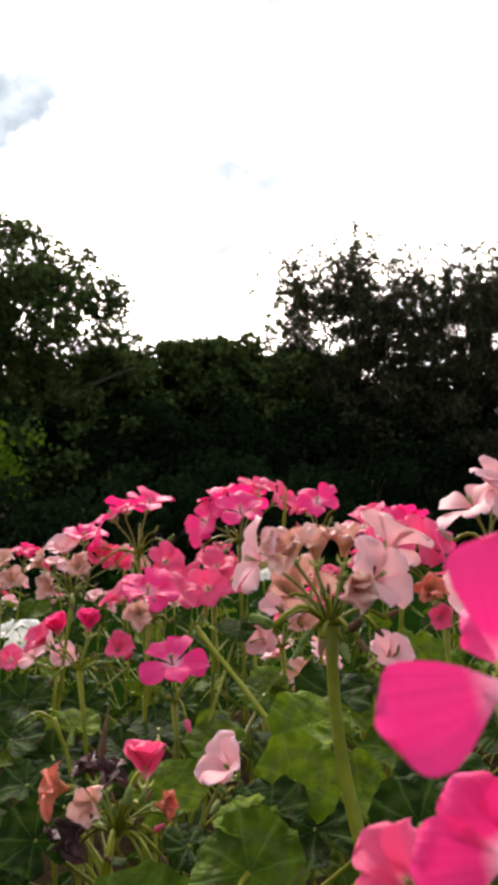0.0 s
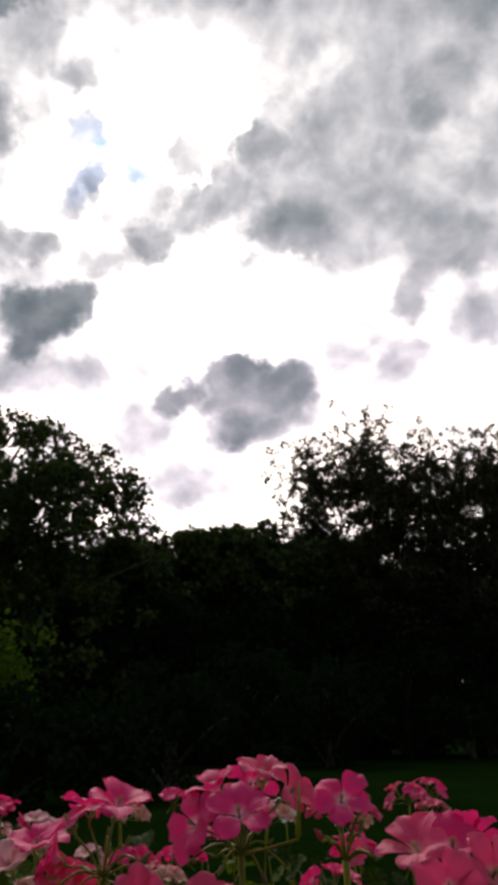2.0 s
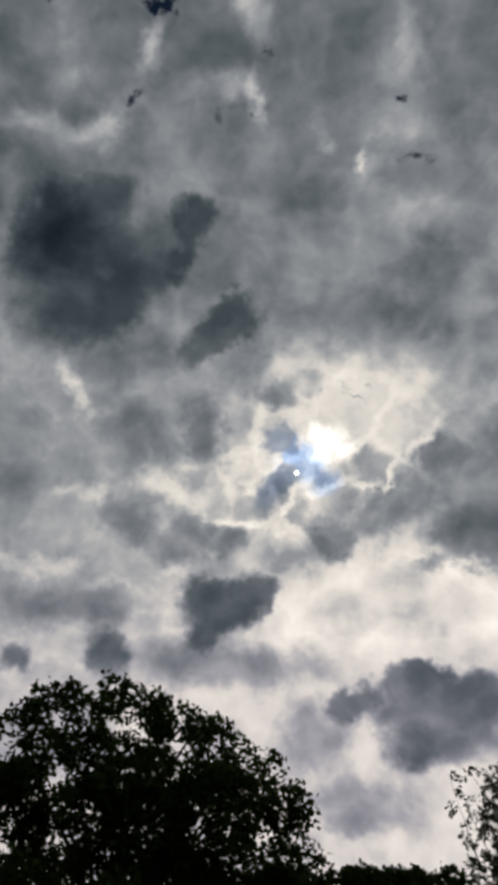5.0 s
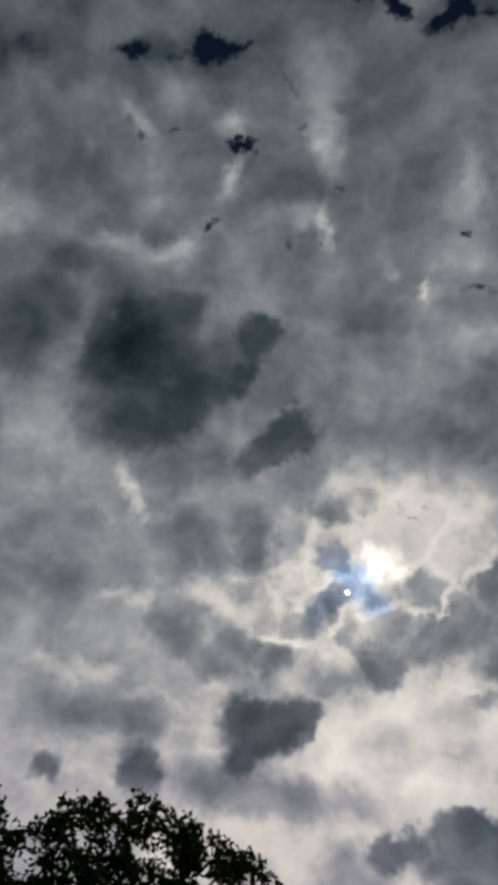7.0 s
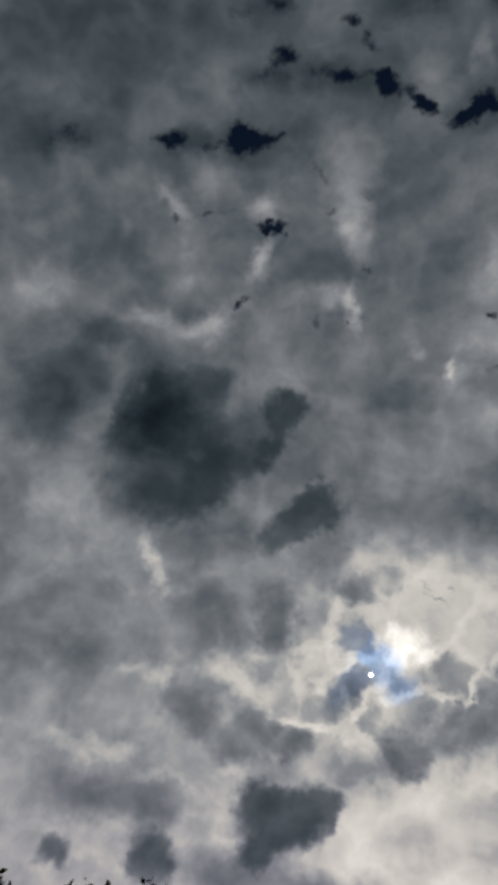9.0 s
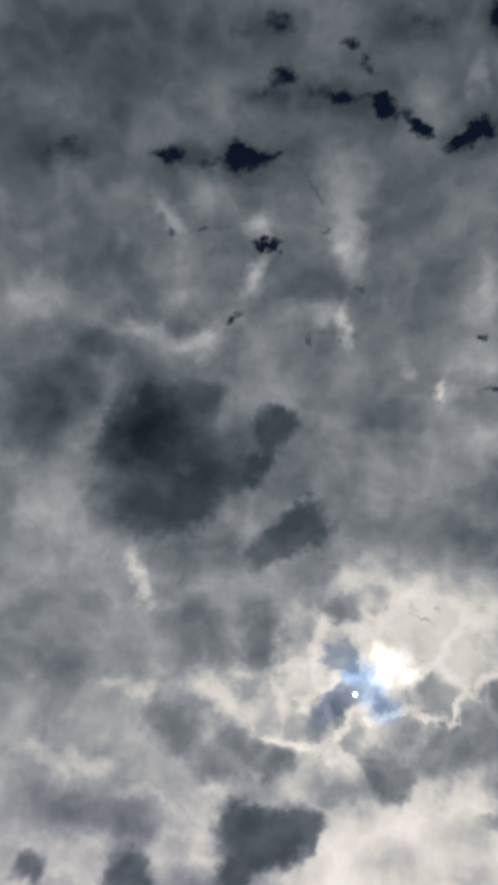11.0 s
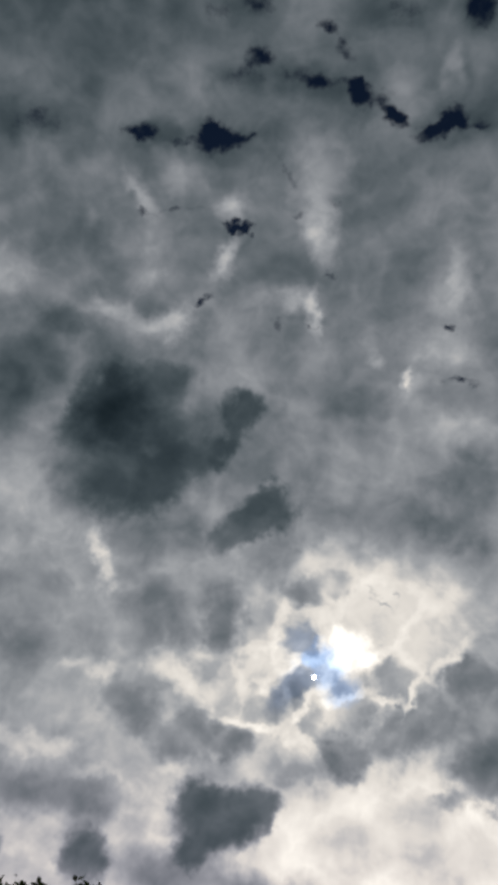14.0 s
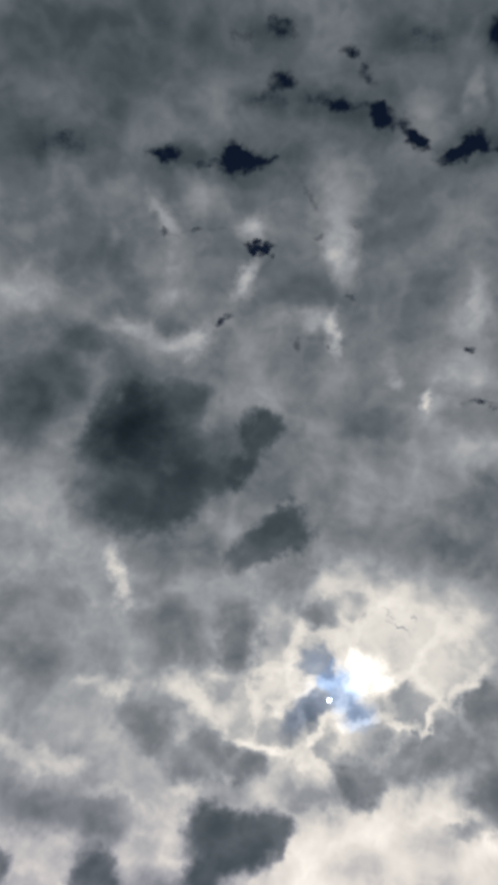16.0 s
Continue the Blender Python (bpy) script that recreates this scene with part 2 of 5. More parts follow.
cloud_bank(0.116, 0.869, 0.096, 0.065, 5, -4.1, 1, 0.8)
cloud_bank(0.263, 0.901, 0.043, 0.06, 5, -4.9, 0.92, 0.8)
next_layer()
cloud_bank(-0.048, 0.746, 0.091, 0.044, -5, -4.1, 1, 0.85)
cloud_bank(0.039, 0.739, 0.086, 0.037, -10, -4.2, 1, 0.8)
cloud_bank(-0.114, 0.626, 0.077, 0.039, 5, -4, 1, 0.8)
cloud_bank(-0.208, 0.627, 0.06, 0.024, 0, -4.1, 1, 0.8)
cloud_bank(0.238, 0.694, 0.067, 0.039, 25, -3.9, 1, 0.8)
cloud_bank(-0.083, 0.578, 0.055, 0.022, 5, -3.3, 1, 0.7)
cloud_bank(-0.3, 0.449, 0.092, 0.058, 5, -3.2, 1, 0.75)
cloud_bank(0.155, 0.46, 0.057, 0.113, 5, -3.05, 0.8, 0.75)
cloud_bank(-0.029, 0.452, 0.045, 0.061, 25, -2.9, 0.92, 0.6)
cloud_bank(0.111, 0.221, 0.035, 0.084, 16, -2.85, 0.92, 0.7)
cloud_bank(-0.012, 0.185, 0.118, 0.088, 6, -2.5, 1, 0.35)
cloud_bank(0.087, 0.123, 0.085, 0.047, 6, -2.6, 1, 0.6)
cloud_bank(0.144, 0.575, 0.075, 0.054, 5, -3, 1, 0.6)
cloud_bank(-0.353, 0.549, 0.068, 0.042, 5, -3.2, 1, 0.6)
cloud_bank(-0.371, 0.232, 0.081, 0.062, 5, -4, 0.92, 0.9)
cloud_bank(-0.311, 0.323, 0.047, 0.026, 5, -3.6, 0.8, 0.85)
cloud_bank(-0.333, 0.277, 0.061, 0.038, -15, -3.55, 0.92, 0.8)
cloud_bank(-0.382, 0.177, 0.064, 0.034, 6, -3.45, 1, 0.8)
cloud_bank(-0.191, 0.159, 0.107, 0.116, 6, -3.7, 0.57, 0.9)
cloud_bank(-0.115, 0.187, 0.055, 0.048, 6, -3.5, 0.92, 0.6)
cloud_bank(-0.142, 0.253, 0.048, 0.033, -15, -3.8, 0.69, 0.85)
cloud_bank(-0.169, 0.11, 0.078, 0.053, 26, -4.25, 0.57, 0.93)
cloud_bank(-0.208, 0.202, 0.084, 0.071, 6, -4.4, 0.69, 0.93)
cloud_bank(-0.223, 0.198, 0.064, 0.054, 6, -5.9, 1, 0.95)
cloud_bank(-0.04, 0.218, 0.032, 0.034, -14, -4, 0.52, 0.93)
cloud_bank(-0.072, 0.159, 0.049, 0.021, 41, -4, 0.69, 0.9)
cloud_bank(-0.128, 0.129, 0.063, 0.049, 31, -4.2, 0.8, 0.88)
cloud_bank(-0.154, 0.147, 0.02, 0.013, 6, -3.4, 1, 0.6)
cloud_bank(-0.295, 0.204, 0.016, 0.026, 25, -2.5, 0.92, 0.85)
cloud_bank(-0.09, 0.238, 0.021, 0.028, 5, -2.7, 0.8, 0.8)
cloud_bank(0, 0.076, 0.058, 0.031, 34, -3.9, 0.57, 0.92)
cloud_bank(0.018, 0.098, 0.026, 0.028, 6, -4.2, 0.69, 0.9)
cloud_bank(-0.029, 0.046, 0.038, 0.021, 26, -3.5, 0.8, 0.85)
cloud_bank(0.065, 0.067, 0.053, 0.026, 6, -2.9, 1, 0.6)
cloud_bank(0.292, 0.128, 0.05, 0.069, 6, -3.1, 0.69, 0.85)
cloud_bank(0.258, 0.09, 0.032, 0.032, 6, -3.1, 0.92, 0.8)
cloud_bank(-0.31, -0.047, 0.073, 0.045, 6, -2.75, 1, 0.8)
cloud_bank(-0.288, -0.118, 0.087, 0.054, 6, -2.65, 0.92, 0.8)
cloud_bank(-0.152, -0.053, 0.061, 0.031, 6, -2.7, 0.92, 0.8)
cloud_bank(-0.034, -0.056, 0.032, 0.058, 14, -2.95, 0.8, 0.88)
next_layer()
cloud_bank(-0.091, -0.083, 0.045, 0.022, 6, -2.6, 0.92, 0.7)
cloud_bank(-0.27, -0.306, 0.08, 0.037, 6, -2.6, 0.92, 0.85)
cloud_bank(-0.167, -0.308, 0.069, 0.032, 6, -2.5, 0.92, 0.8)
cloud_bank(-0.072, -0.216, 0.062, 0.032, -9, -2.5, 0.69, 0.85)
cloud_bank(-0.009, -0.222, 0.036, 0.021, 6, -2.6, 0.69, 0.85)
cloud_bank(-0.138, -0.189, 0.046, 0.031, -14, -2.5, 0.8, 0.85)
cloud_bank(0.143, -0.221, 0.035, 0.033, 6, -2.75, 0.69, 0.9)
cloud_bank(0.199, -0.191, 0.061, 0.033, 6, -2.4, 0.8, 0.85)
cloud_bank(0.08, -0.245, 0.05, 0.019, 6, -2.2, 0.8, 0.7)
cloud_bank(0.077, -0.08, 0.028, 0.029, 6, -2.05, 0.52, 0.95)
cloud_bank(0.064, -0.145, 0.048, 0.024, 38, -2.3, 0.57, 0.95)
cloud_bank(0.131, -0.139, 0.026, 0.022, 6, -1.7, 0.8, 0.85)
cloud_bank(0.106, -0.113, 0.015, 0.028, -14, -1.6, 0.92, 0.8)
cloud_bank(0.196, -0.117, 0.034, 0.027, -9, -1.55, 0.34, 0.95)
cloud_bank(0.105, -0.008, 0.056, 0.018, 11, -1.9, 0.69, 0.8)
cloud_bank(0.068, -0.017, 0.033, 0.019, 6, -2.35, 0.69, 0.85)
cloud_bank(0.239, -0.064, 0.021, 0.011, 6, -0.95, 0.8, 0.7)
cloud_bank(0.205, -0.053, 0.016, 0.009, 6, -1, 0.8, 0.6)
cloud_bank(0.186, -0.022, 0.003, 0.018, 46, -2.1, 1, 0.85)
cloud_bank(0.204, -0.013, 0.003, 0.01, 36, -1.8, 1, 0.7)
cloud_bank(0.173, -0.005, 0.003, 0.009, 66, -1.7, 1, 0.7)
cloud_bank(0.298, -0.111, 0.044, 0.034, 36, -2.9, 0.57, 0.9)
cloud_bank(0.259, -0.16, 0.069, 0.038, 24, -2.55, 0.69, 0.9)
cloud_bank(0.318, -0.219, 0.03, 0.024, 6, -3.2, 0.92, 0.85)
cloud_bank(0.285, -0.256, 0.028, 0.015, 6, -2.3, 0.92, 0.7)
cloud_bank(-0.005, -0.318, 0.063, 0.038, 16, -3.6, 0.63, 0.97)
cloud_bank(-0.041, -0.296, 0.034, 0.027, 6, -3.7, 0.75, 0.95)
cloud_bank(-0.042, -0.355, 0.034, 0.021, 6, -3.7, 0.75, 0.95)
cloud_bank(0.033, -0.294, 0.037, 0.032, 6, -3.4, 0.57, 0.9)
cloud_bank(-0.165, -0.371, 0.03, 0.025, 6, -3.3, 0.8, 0.85)
cloud_bank(-0.298, -0.376, 0.025, 0.02, 6, -3.5, 0.8, 0.8)
next_layer()
thin_vein(0.072, -0.11, 0.034, 0.009, 31, -0.1, 1, 0.9)
thin_vein(0.09, -0.171, 0.047, 0.011, 63, 0.2, 1, 0.95)
thin_vein(0.118, -0.16, 0.029, 0.009, 41, -0.2, 1, 0.9)
thin_vein(0.152, -0.145, 0.032, 0.009, 18, 0, 1, 0.9)
thin_vein(0.202, -0.147, 0.036, 0.009, 3, -0.2, 1, 0.9)
thin_vein(0.232, -0.128, 0.007, 0.037, -4, -0.4, 1, 0.9)
thin_vein(0.069, -0.198, 0.04, 0.009, -22, -0.3, 1, 0.8)
thin_vein(0.263, -0.093, 0.036, 0.011, 48, -0.5, 1, 0.85)
thin_vein(0.14, -0.088, 0.034, 0.031, 6, 1.3, 0.7, 0.95)
thin_vein(0.033, -0.127, 0.029, 0.009, 31, -0.3, 1, 0.8)
thin_vein(0.045, -0.051, 0.033, 0.01, 66, -0.7, 1, 0.8)
thin_vein(0.017, -0.193, 0.048, 0.008, 1, -0.2, 1, 0.85)
thin_vein(0.099, -0.209, 0.021, 0.008, -54, -0.3, 1, 0.7)
blue_gap(0.077, -0.08, 0.028, 0.027, 6, 0.35, 0.7)
blue_gap(0.068, -0.14, 0.043, 0.025, 36, 0.4, 0.7)
blue_gap(0.115, -0.116, 0.029, 0.032, 6, 0.8, 0.7)
blue_gap(0.134, -0.139, 0.029, 0.024, 6, 0.7, 0.7)
blue_gap(0.099, -0.1, 0.018, 0.026, -8, 1, 0.7)
next_layer()
clear_gap(-0.234, 0.63, 0.031, 0.017, 0, 1.08, 0.8)
clear_gap(-0.169, 0.621, 0.036, 0.007, 5, 0.72, 0.9)
clear_gap(-0.123, 0.633, 0.032, 0.034, 5, 1.32, 0.8)
clear_gap(-0.132, 0.653, 0.017, 0.026, 5, 0.72, 0.9)
clear_gap(-0.095, 0.63, 0.036, 0.017, 5, 0.72, 0.9)
clear_gap(-0.074, 0.637, 0.024, 0.009, 5, 0.48, 1)
clear_gap(-0.069, 0.779, 0.026, 0.022, 25, 1.02, 0.8)
clear_gap(-0.091, 0.743, 0.048, 0.029, 5, 0.42, 1)
clear_gap(-0.009, 0.75, 0.052, 0.027, -5, 0.48, 1)
clear_gap(0.03, 0.743, 0.028, 0.017, 5, 0.9, 0.9)
clear_gap(0.087, 0.729, 0.022, 0.031, 25, 1.2, 0.8)
clear_gap(0.073, 0.747, 0.024, 0.015, 5, 0.6, 0.9)
clear_gap(0.145, 0.694, 0.024, 0.019, -30, 1.2, 0.8)
clear_gap(0.126, 0.722, 0.032, 0.023, -35, 0.6, 0.9)
clear_gap(0.213, 0.684, 0.049, 0.017, 30, 1.26, 0.8)
clear_gap(0.235, 0.711, 0.027, 0.021, 35, 0.84, 0.9)
clear_gap(0.271, 0.697, 0.025, 0.011, 5, 0.72, 0.9)
clear_gap(-0.074, 0.488, 0.023, 0.01, -20, 1.08, 0.8)
clear_gap(-0.061, 0.493, 0.015, 0.008, 45, 0.72, 0.9)
clear_gap(-0.209, 0.498, 0.023, 0.007, -5, 0.6, 0.9)
clear_gap(-0.152, 0.51, 0.05, 0.006, 10, 0.42, 0.9)
clear_gap(-0.112, 0.374, 0.024, 0.008, 45, 0.72, 0.9)
clear_gap(0.001, 0.351, 0.011, 0.012, 5, 0.6, 0.9)
clear_gap(0.049, 0.355, 0.011, 0.008, 5, 0.6, 0.9)
clear_gap(0.244, 0.372, 0.013, 0.01, 5, 0.84, 0.9)
clear_gap(0.268, 0.297, 0.038, 0.007, 5, 0.72, 0.9)
clear_gap(-0.008, 0.584, 0.008, 0.039, 30, 0.48, 0.9)
clear_gap(0.01, 0.519, 0.022, 0.006, 5, 0.42, 0.9)
clear_gap(0.064, 0.545, 0.012, 0.007, 5, 0.42, 0.9)
clear_gap(0.071, 0.435, 0.024, 0.008, -5, 0.48, 0.9)
clear_gap(0.026, 0.841, 0.023, 0.018, 5, 0.84, 0.9)
clear_gap(0.053, 0.804, 0.016, 0.035, 35, 0.6, 0.9)
clear_gap(-0.086, 0.867, 0.037, 0.026, 5, 0.78, 0.9)
clear_gap(-0.146, 0.842, 0.037, 0.032, 5, 0.42, 1)
clear_gap(0.263, 0.896, 0.031, 0.042, -15, 1.08, 0.8)
clear_gap(0.146, 0.876, 0.035, 0.04, 5, 0.42, 1)
clear_gap(-0.392, 0.635, 0.061, 0.029, 5, 0.42, 1)

# billows with pale seams, and the cracked veil round the sun
def seams(at, scale, wide):
    cells = wt.nodes.new("ShaderNodeTexVoronoi")
    cells.feature = "SMOOTH_F1"
    cells.inputs["Smoothness"].default_value = 0.35
    cells.inputs["Scale"].default_value = scale
    put(wt, cells.inputs["Vector"], at)
    return smooth(wt, cells.outputs["Distance"], 0.15, wide, -0.5, 0.5)


lumpy = vcalc(wt, "ADD", way, vcalc(wt, "SCALE", vcalc(wt, "SUBTRACT", noise_tex(wt, way, 9, 4.0, 0.5, True), (0.5, 0.5, 0.5)), scale=0.16))
stops_now = calc(wt, "MULTIPLY_ADD", seams(lumpy, 9.0, 0.85), 0.6, stops_now)
stops_now = calc(wt, "MULTIPLY_ADD", seams(lumpy, 21.0, 0.85), 0.4, stops_now)
stops_now = calc(wt, "MULTIPLY_ADD", calc(wt, "SUBTRACT", noise_tex(wt, way, 6.0, 3.0, 0.5), 0.5), 0.5, stops_now)
stops_now = calc(wt, "MULTIPLY_ADD", calc(wt, "SUBTRACT", noise_tex(wt, way, 17, 4.0, 0.5, False, 0.6), 0.5), 1.5, stops_now)
stops_now = calc(wt, "MULTIPLY_ADD", calc(wt, "SUBTRACT", noise_tex(wt, way, 46, 4.0, 0.5, False, 0.8), 0.5), 0.6, stops_now)
cells = wt.nodes.new("ShaderNodeTexVoronoi")
cells.feature = "DISTANCE_TO_EDGE"
cells.inputs["Scale"].default_value = 13
put(wt, cells.inputs["Vector"], crisp)
vein = smooth(wt, cells.outputs["Distance"], 0.0, 0.16, 1.0, 0.0)
near_sun = blot(0.0, plane_at, SUN_SPOT[0] + 0.03, SUN_SPOT[1] + 0.02, 0.26, 0.16, 10, 1.0, 0.8)
stops_now = calc(wt, "MULTIPLY_ADD", calc(wt, "MULTIPLY", vein, near_sun), 0.55, stops_now)
over = smooth(wt, stops_now, -0.8, 3.2, 0.0, 4.0, "LINEAR")
stops_now = calc(wt, "MULTIPLY_ADD", over, -0.5, stops_now)
disc = smooth(wt, vcalc(wt, "DISTANCE", plane_at, (*SUN_SPOT, 0)), 0.0025, 0.0048, 1.0, 0.0)
stops_now = calc(wt, "MAXIMUM", stops_now, calc(wt, "MULTIPLY_ADD", disc, 9.0, -7.0))

tone = smooth(wt, stops_now, -6.0, 1.0, 0.0, 1.0, "LINEAR")
tint = ramp(wt, tone, (0.0, (0.56, 0.92, 1.18)), (0.3, (0.76, 0.97, 1.10)), (0.5, (0.93, 0.985, 1.07)), (0.62, (0.98, 0.99, 1.03)), (0.75, (1.08, 1.0, 0.92)), (1.0, (1.06, 0.99, 0.89)))
tint = mix(wt, blue_now, tint, mix(wt, 1.0, tint, (0.66, 0.92, 1.42, 1), "MULTIPLY"))
low = smooth(wt, vcalc(wt, "DOT_PRODUCT", plane_at, (0, 1, 0)), -0.15, -0.5)
tint = mix(wt, calc(wt, "MULTIPLY", low, smooth(wt, tone, 0.9, 0.55)), tint, mix(wt, 1.0, tint, (1.03, 0.98, 1.05, 1), "MULTIPLY"))
cloud_colour = vcalc(wt, "SCALE", tint, scale=calc(wt, "POWER", 2.0, stops_now))

heaven = wt.nodes.new("ShaderNodeTexSky")
heaven.sky_type = "NISHITA"
heaven.sun_disc = False
heaven.sun_elevation, heaven.sun_rotation = radians(SUN_HEIGHT), radians(SUN_TURN)
clear_colour = vcalc(wt, "MULTIPLY", heaven.outputs[0], (0.003, 0.0043, 0.0062))
opened = smooth(wt, calc(wt, "MULTIPLY_ADD", calc(wt, "SUBTRACT", noise_tex(wt, way, 70, 5.0, 0.6), 0.5), 1.8, clear_now), 0.05, 1.15)
opened = calc(wt, "MULTIPLY", opened, smooth(wt, clear_now, 0.0, 0.25))
sky_colour = mix(wt, opened, cloud_colour, clear_colour)
bg = wt.nodes.new("ShaderNodeBackground")
put(wt, bg.inputs["Color"], sky_colour)
bg.inputs["Strength"].default_value = 1.0
put(wt, wt.nodes.new("ShaderNodeOutputWorld").inputs["Surface"], bg.outputs[0])

sun = new("sun", bpy.data.lights.new("sun", "SUN"))
sun.data.energy, sun.data.angle, sun.data.color = 0.45, radians(12), (1.0, 0.95, 0.87)
st, sh = radians(SUN_TURN), radians(SUN_HEIGHT)
sun.matrix_world = look((60 * math.sin(st) * math.cos(sh), 60 * math.cos(st) * math.cos(sh), 60 * math.sin(sh)), (0, 0, 0))


# ---- materials ----
def material(name):
    m = bpy.data.materials.new(name)
    m.use_nodes = True
    t = m.node_tree
    return m, t, t.nodes["Principled BSDF"], t.nodes["Material Output"]


def thin(t, b, out, colour, share):
    """Lets light through a thin leaf or petal."""
    tr = t.nodes.new("ShaderNodeBsdfTranslucent")
    put(t, tr.inputs["Color"], colour)
    ms = t.nodes.new("ShaderNodeMixShader")
    ms.inputs[0].default_value = share
    t.links.new(b.outputs[0], ms.inputs[1])
    t.links.new(tr.outputs[0], ms.inputs[2])
    t.links.new(ms.outputs[0], out.inputs["Surface"])


def bump(t, b, height, strength, distance):
    n = t.nodes.new("ShaderNodeBump")
    n.inputs["Strength"].default_value, n.inputs["Distance"].default_value = strength, distance
    put(t, n.inputs["Height"], height)
    t.links.new(n.outputs[0], b.inputs["Normal"])


def petal_material(name, body, eye, edge, share=0.35, blotch=None):
    m, t, b, out = material(name)
    co = t.nodes.new("ShaderNodeTexCoord").outputs["Object"]
    sep = t.nodes.new("ShaderNodeSeparateXYZ")
    put(t, sep.inputs[0], co)
    rnd = t.nodes.new("ShaderNodeObjectInfo").outputs["Random"]
    along = calc(t, "MULTIPLY_ADD", noise_tex(t, co, 3.0, 3.0), 0.16, calc(t, "SUBTRACT", sep.outputs[1], 0.08))
    col = ramp(t, along, (0.0, eye), (0.13, eye), (0.36, body), (0.85, body), (1.0, edge))
    fan = calc(t, "DIVIDE", sep.outputs[0], calc(t, "ADD", sep.outputs[1], 0.35))
    lines = calc(t, "POWER", calc(t, "ABSOLUTE", calc(t, "SINE", calc(t, "MULTIPLY_ADD", noise_tex(t, co, 4.0, 2.0), 2.0, calc(t, "MULTIPLY", fan, 26.0)))), 6.0)
    deep = tuple(c * 0.72 for c in body)
    col = mix(t, calc(t, "MULTIPLY", lines, 0.10), col, (*deep, 1))
    if blotch:
        col = mix(t, smooth(t, noise_tex(t, co, 2.6, 5.0, 0.6), 0.45, 0.68), col, (*blotch, 1))
    col = mix(t, calc(t, "MULTIPLY", rnd, 0.25), col, (*tuple(c * 0.8 for c in edge), 1))
    put(t, b.inputs["Base Color"], col)
    b.inputs["Roughness"].default_value = 0.55
    b.inputs["Specular IOR Level"].default_value = 0.3
    b.inputs["Sheen Weight"].default_value = 0.1
    bump(t, b, calc(t, "MULTIPLY_ADD", lines, 0.5, noise_tex(t, co, 14, 3.0)), 0.12, 0.03)
    thin(t, b, out, col, share)
    return m


PETALS = {
    "hot": petal_material("hot_pink_petal", (0.93, 0.022, 0.21), (0.92, 0.40, 0.55), (0.94, 0.045, 0.27)),
    "rose": petal_material("rose_petal", (0.87, 0.065, 0.20), (0.88, 0.45, 0.46), (0.89, 0.12, 0.27)),
    "pale": petal_material("pale_pink_petal", (0.82, 0.37, 0.40), (0.80, 0.24, 0.30), (0.85, 0.50, 0.58)),
    "faded": petal_material("faded_petal", (0.72, 0.33, 0.29), (0.60, 0.26, 0.14), (0.80, 0.50, 0.46), 0.25, (0.50, 0.24, 0.12)),
    "coral": petal_material("coral_petal", (0.72, 0.13, 0.10), (0.55, 0.18, 0.06), (0.74, 0.20, 0.14), 0.25, (0.42, 0.16, 0.06)),
    "dark": petal_material("withered_petal", (0.05, 0.014, 0.016), (0.08, 0.035, 0.018), (0.10, 0.022, 0.026), 0.1, (0.022, 0.009, 0.008)),
    "white": petal_material("white_petal", (0.84, 0.82, 0.76), (0.72, 0.74, 0.5), (0.86, 0.85, 0.82)),
}


def plant_material(name, low, high, share=0.2, scale=40.0, rough=0.5, relief=0.002):
    m, t, b, out = material(name)
    co = t.nodes.new("ShaderNodeTexCoord").outputs["Object"]
    rnd = t.nodes.new("ShaderNodeObjectInfo").outputs["Random"]
    n = noise_tex(t, co, scale, 4.0, 0.6)
    col = mix(t, smooth(t, calc(t, "MULTIPLY_ADD", rnd, 0.3, n), 0.35, 0.85), (*low, 1), (*high, 1))
    put(t, b.inputs["Base Color"], col)
    b.inputs["Roughness"].default_value = rough
    b.inputs["Specular IOR Level"].default_value = 0.3
    bump(t, b, noise_tex(t, co, scale * 6, 3.0), 0.4, relief)
    if share:
        thin(t, b, out, col, share)
    return m


STALK = plant_material("green_stalk", (0.14, 0.15, 0.010), (0.27, 0.27, 0.018), 0.12, 60)
DRY = plant_material("dry_stalk", (0.07, 0.035, 0.02), (0.22, 0.12, 0.06), 0.05, 90, 0.8)
BUDS = {
    "green": plant_material("green_bud", (0.12, 0.20, 0.04), (0.26, 0.33, 0.09), 0.15, 120),
    "dry": DRY,
    "yellow": plant_material("yellow_green_bud", (0.36, 0.42, 0.05), (0.55, 0.56, 0.10), 0.2, 120),
    "pinkbud": plant_material("pink_bud", (0.55, 0.04, 0.09), (0.75, 0.10, 0.20), 0.25, 120),
    "palebud": plant_material("pale_bud", (0.62, 0.34, 0.32), (0.70, 0.48, 0.44), 0.25, 120),
}
SEPAL = plant_material("calyx_green", (0.16, 0.24, 0.05), (0.34, 0.38, 0.12), 0.2, 90)


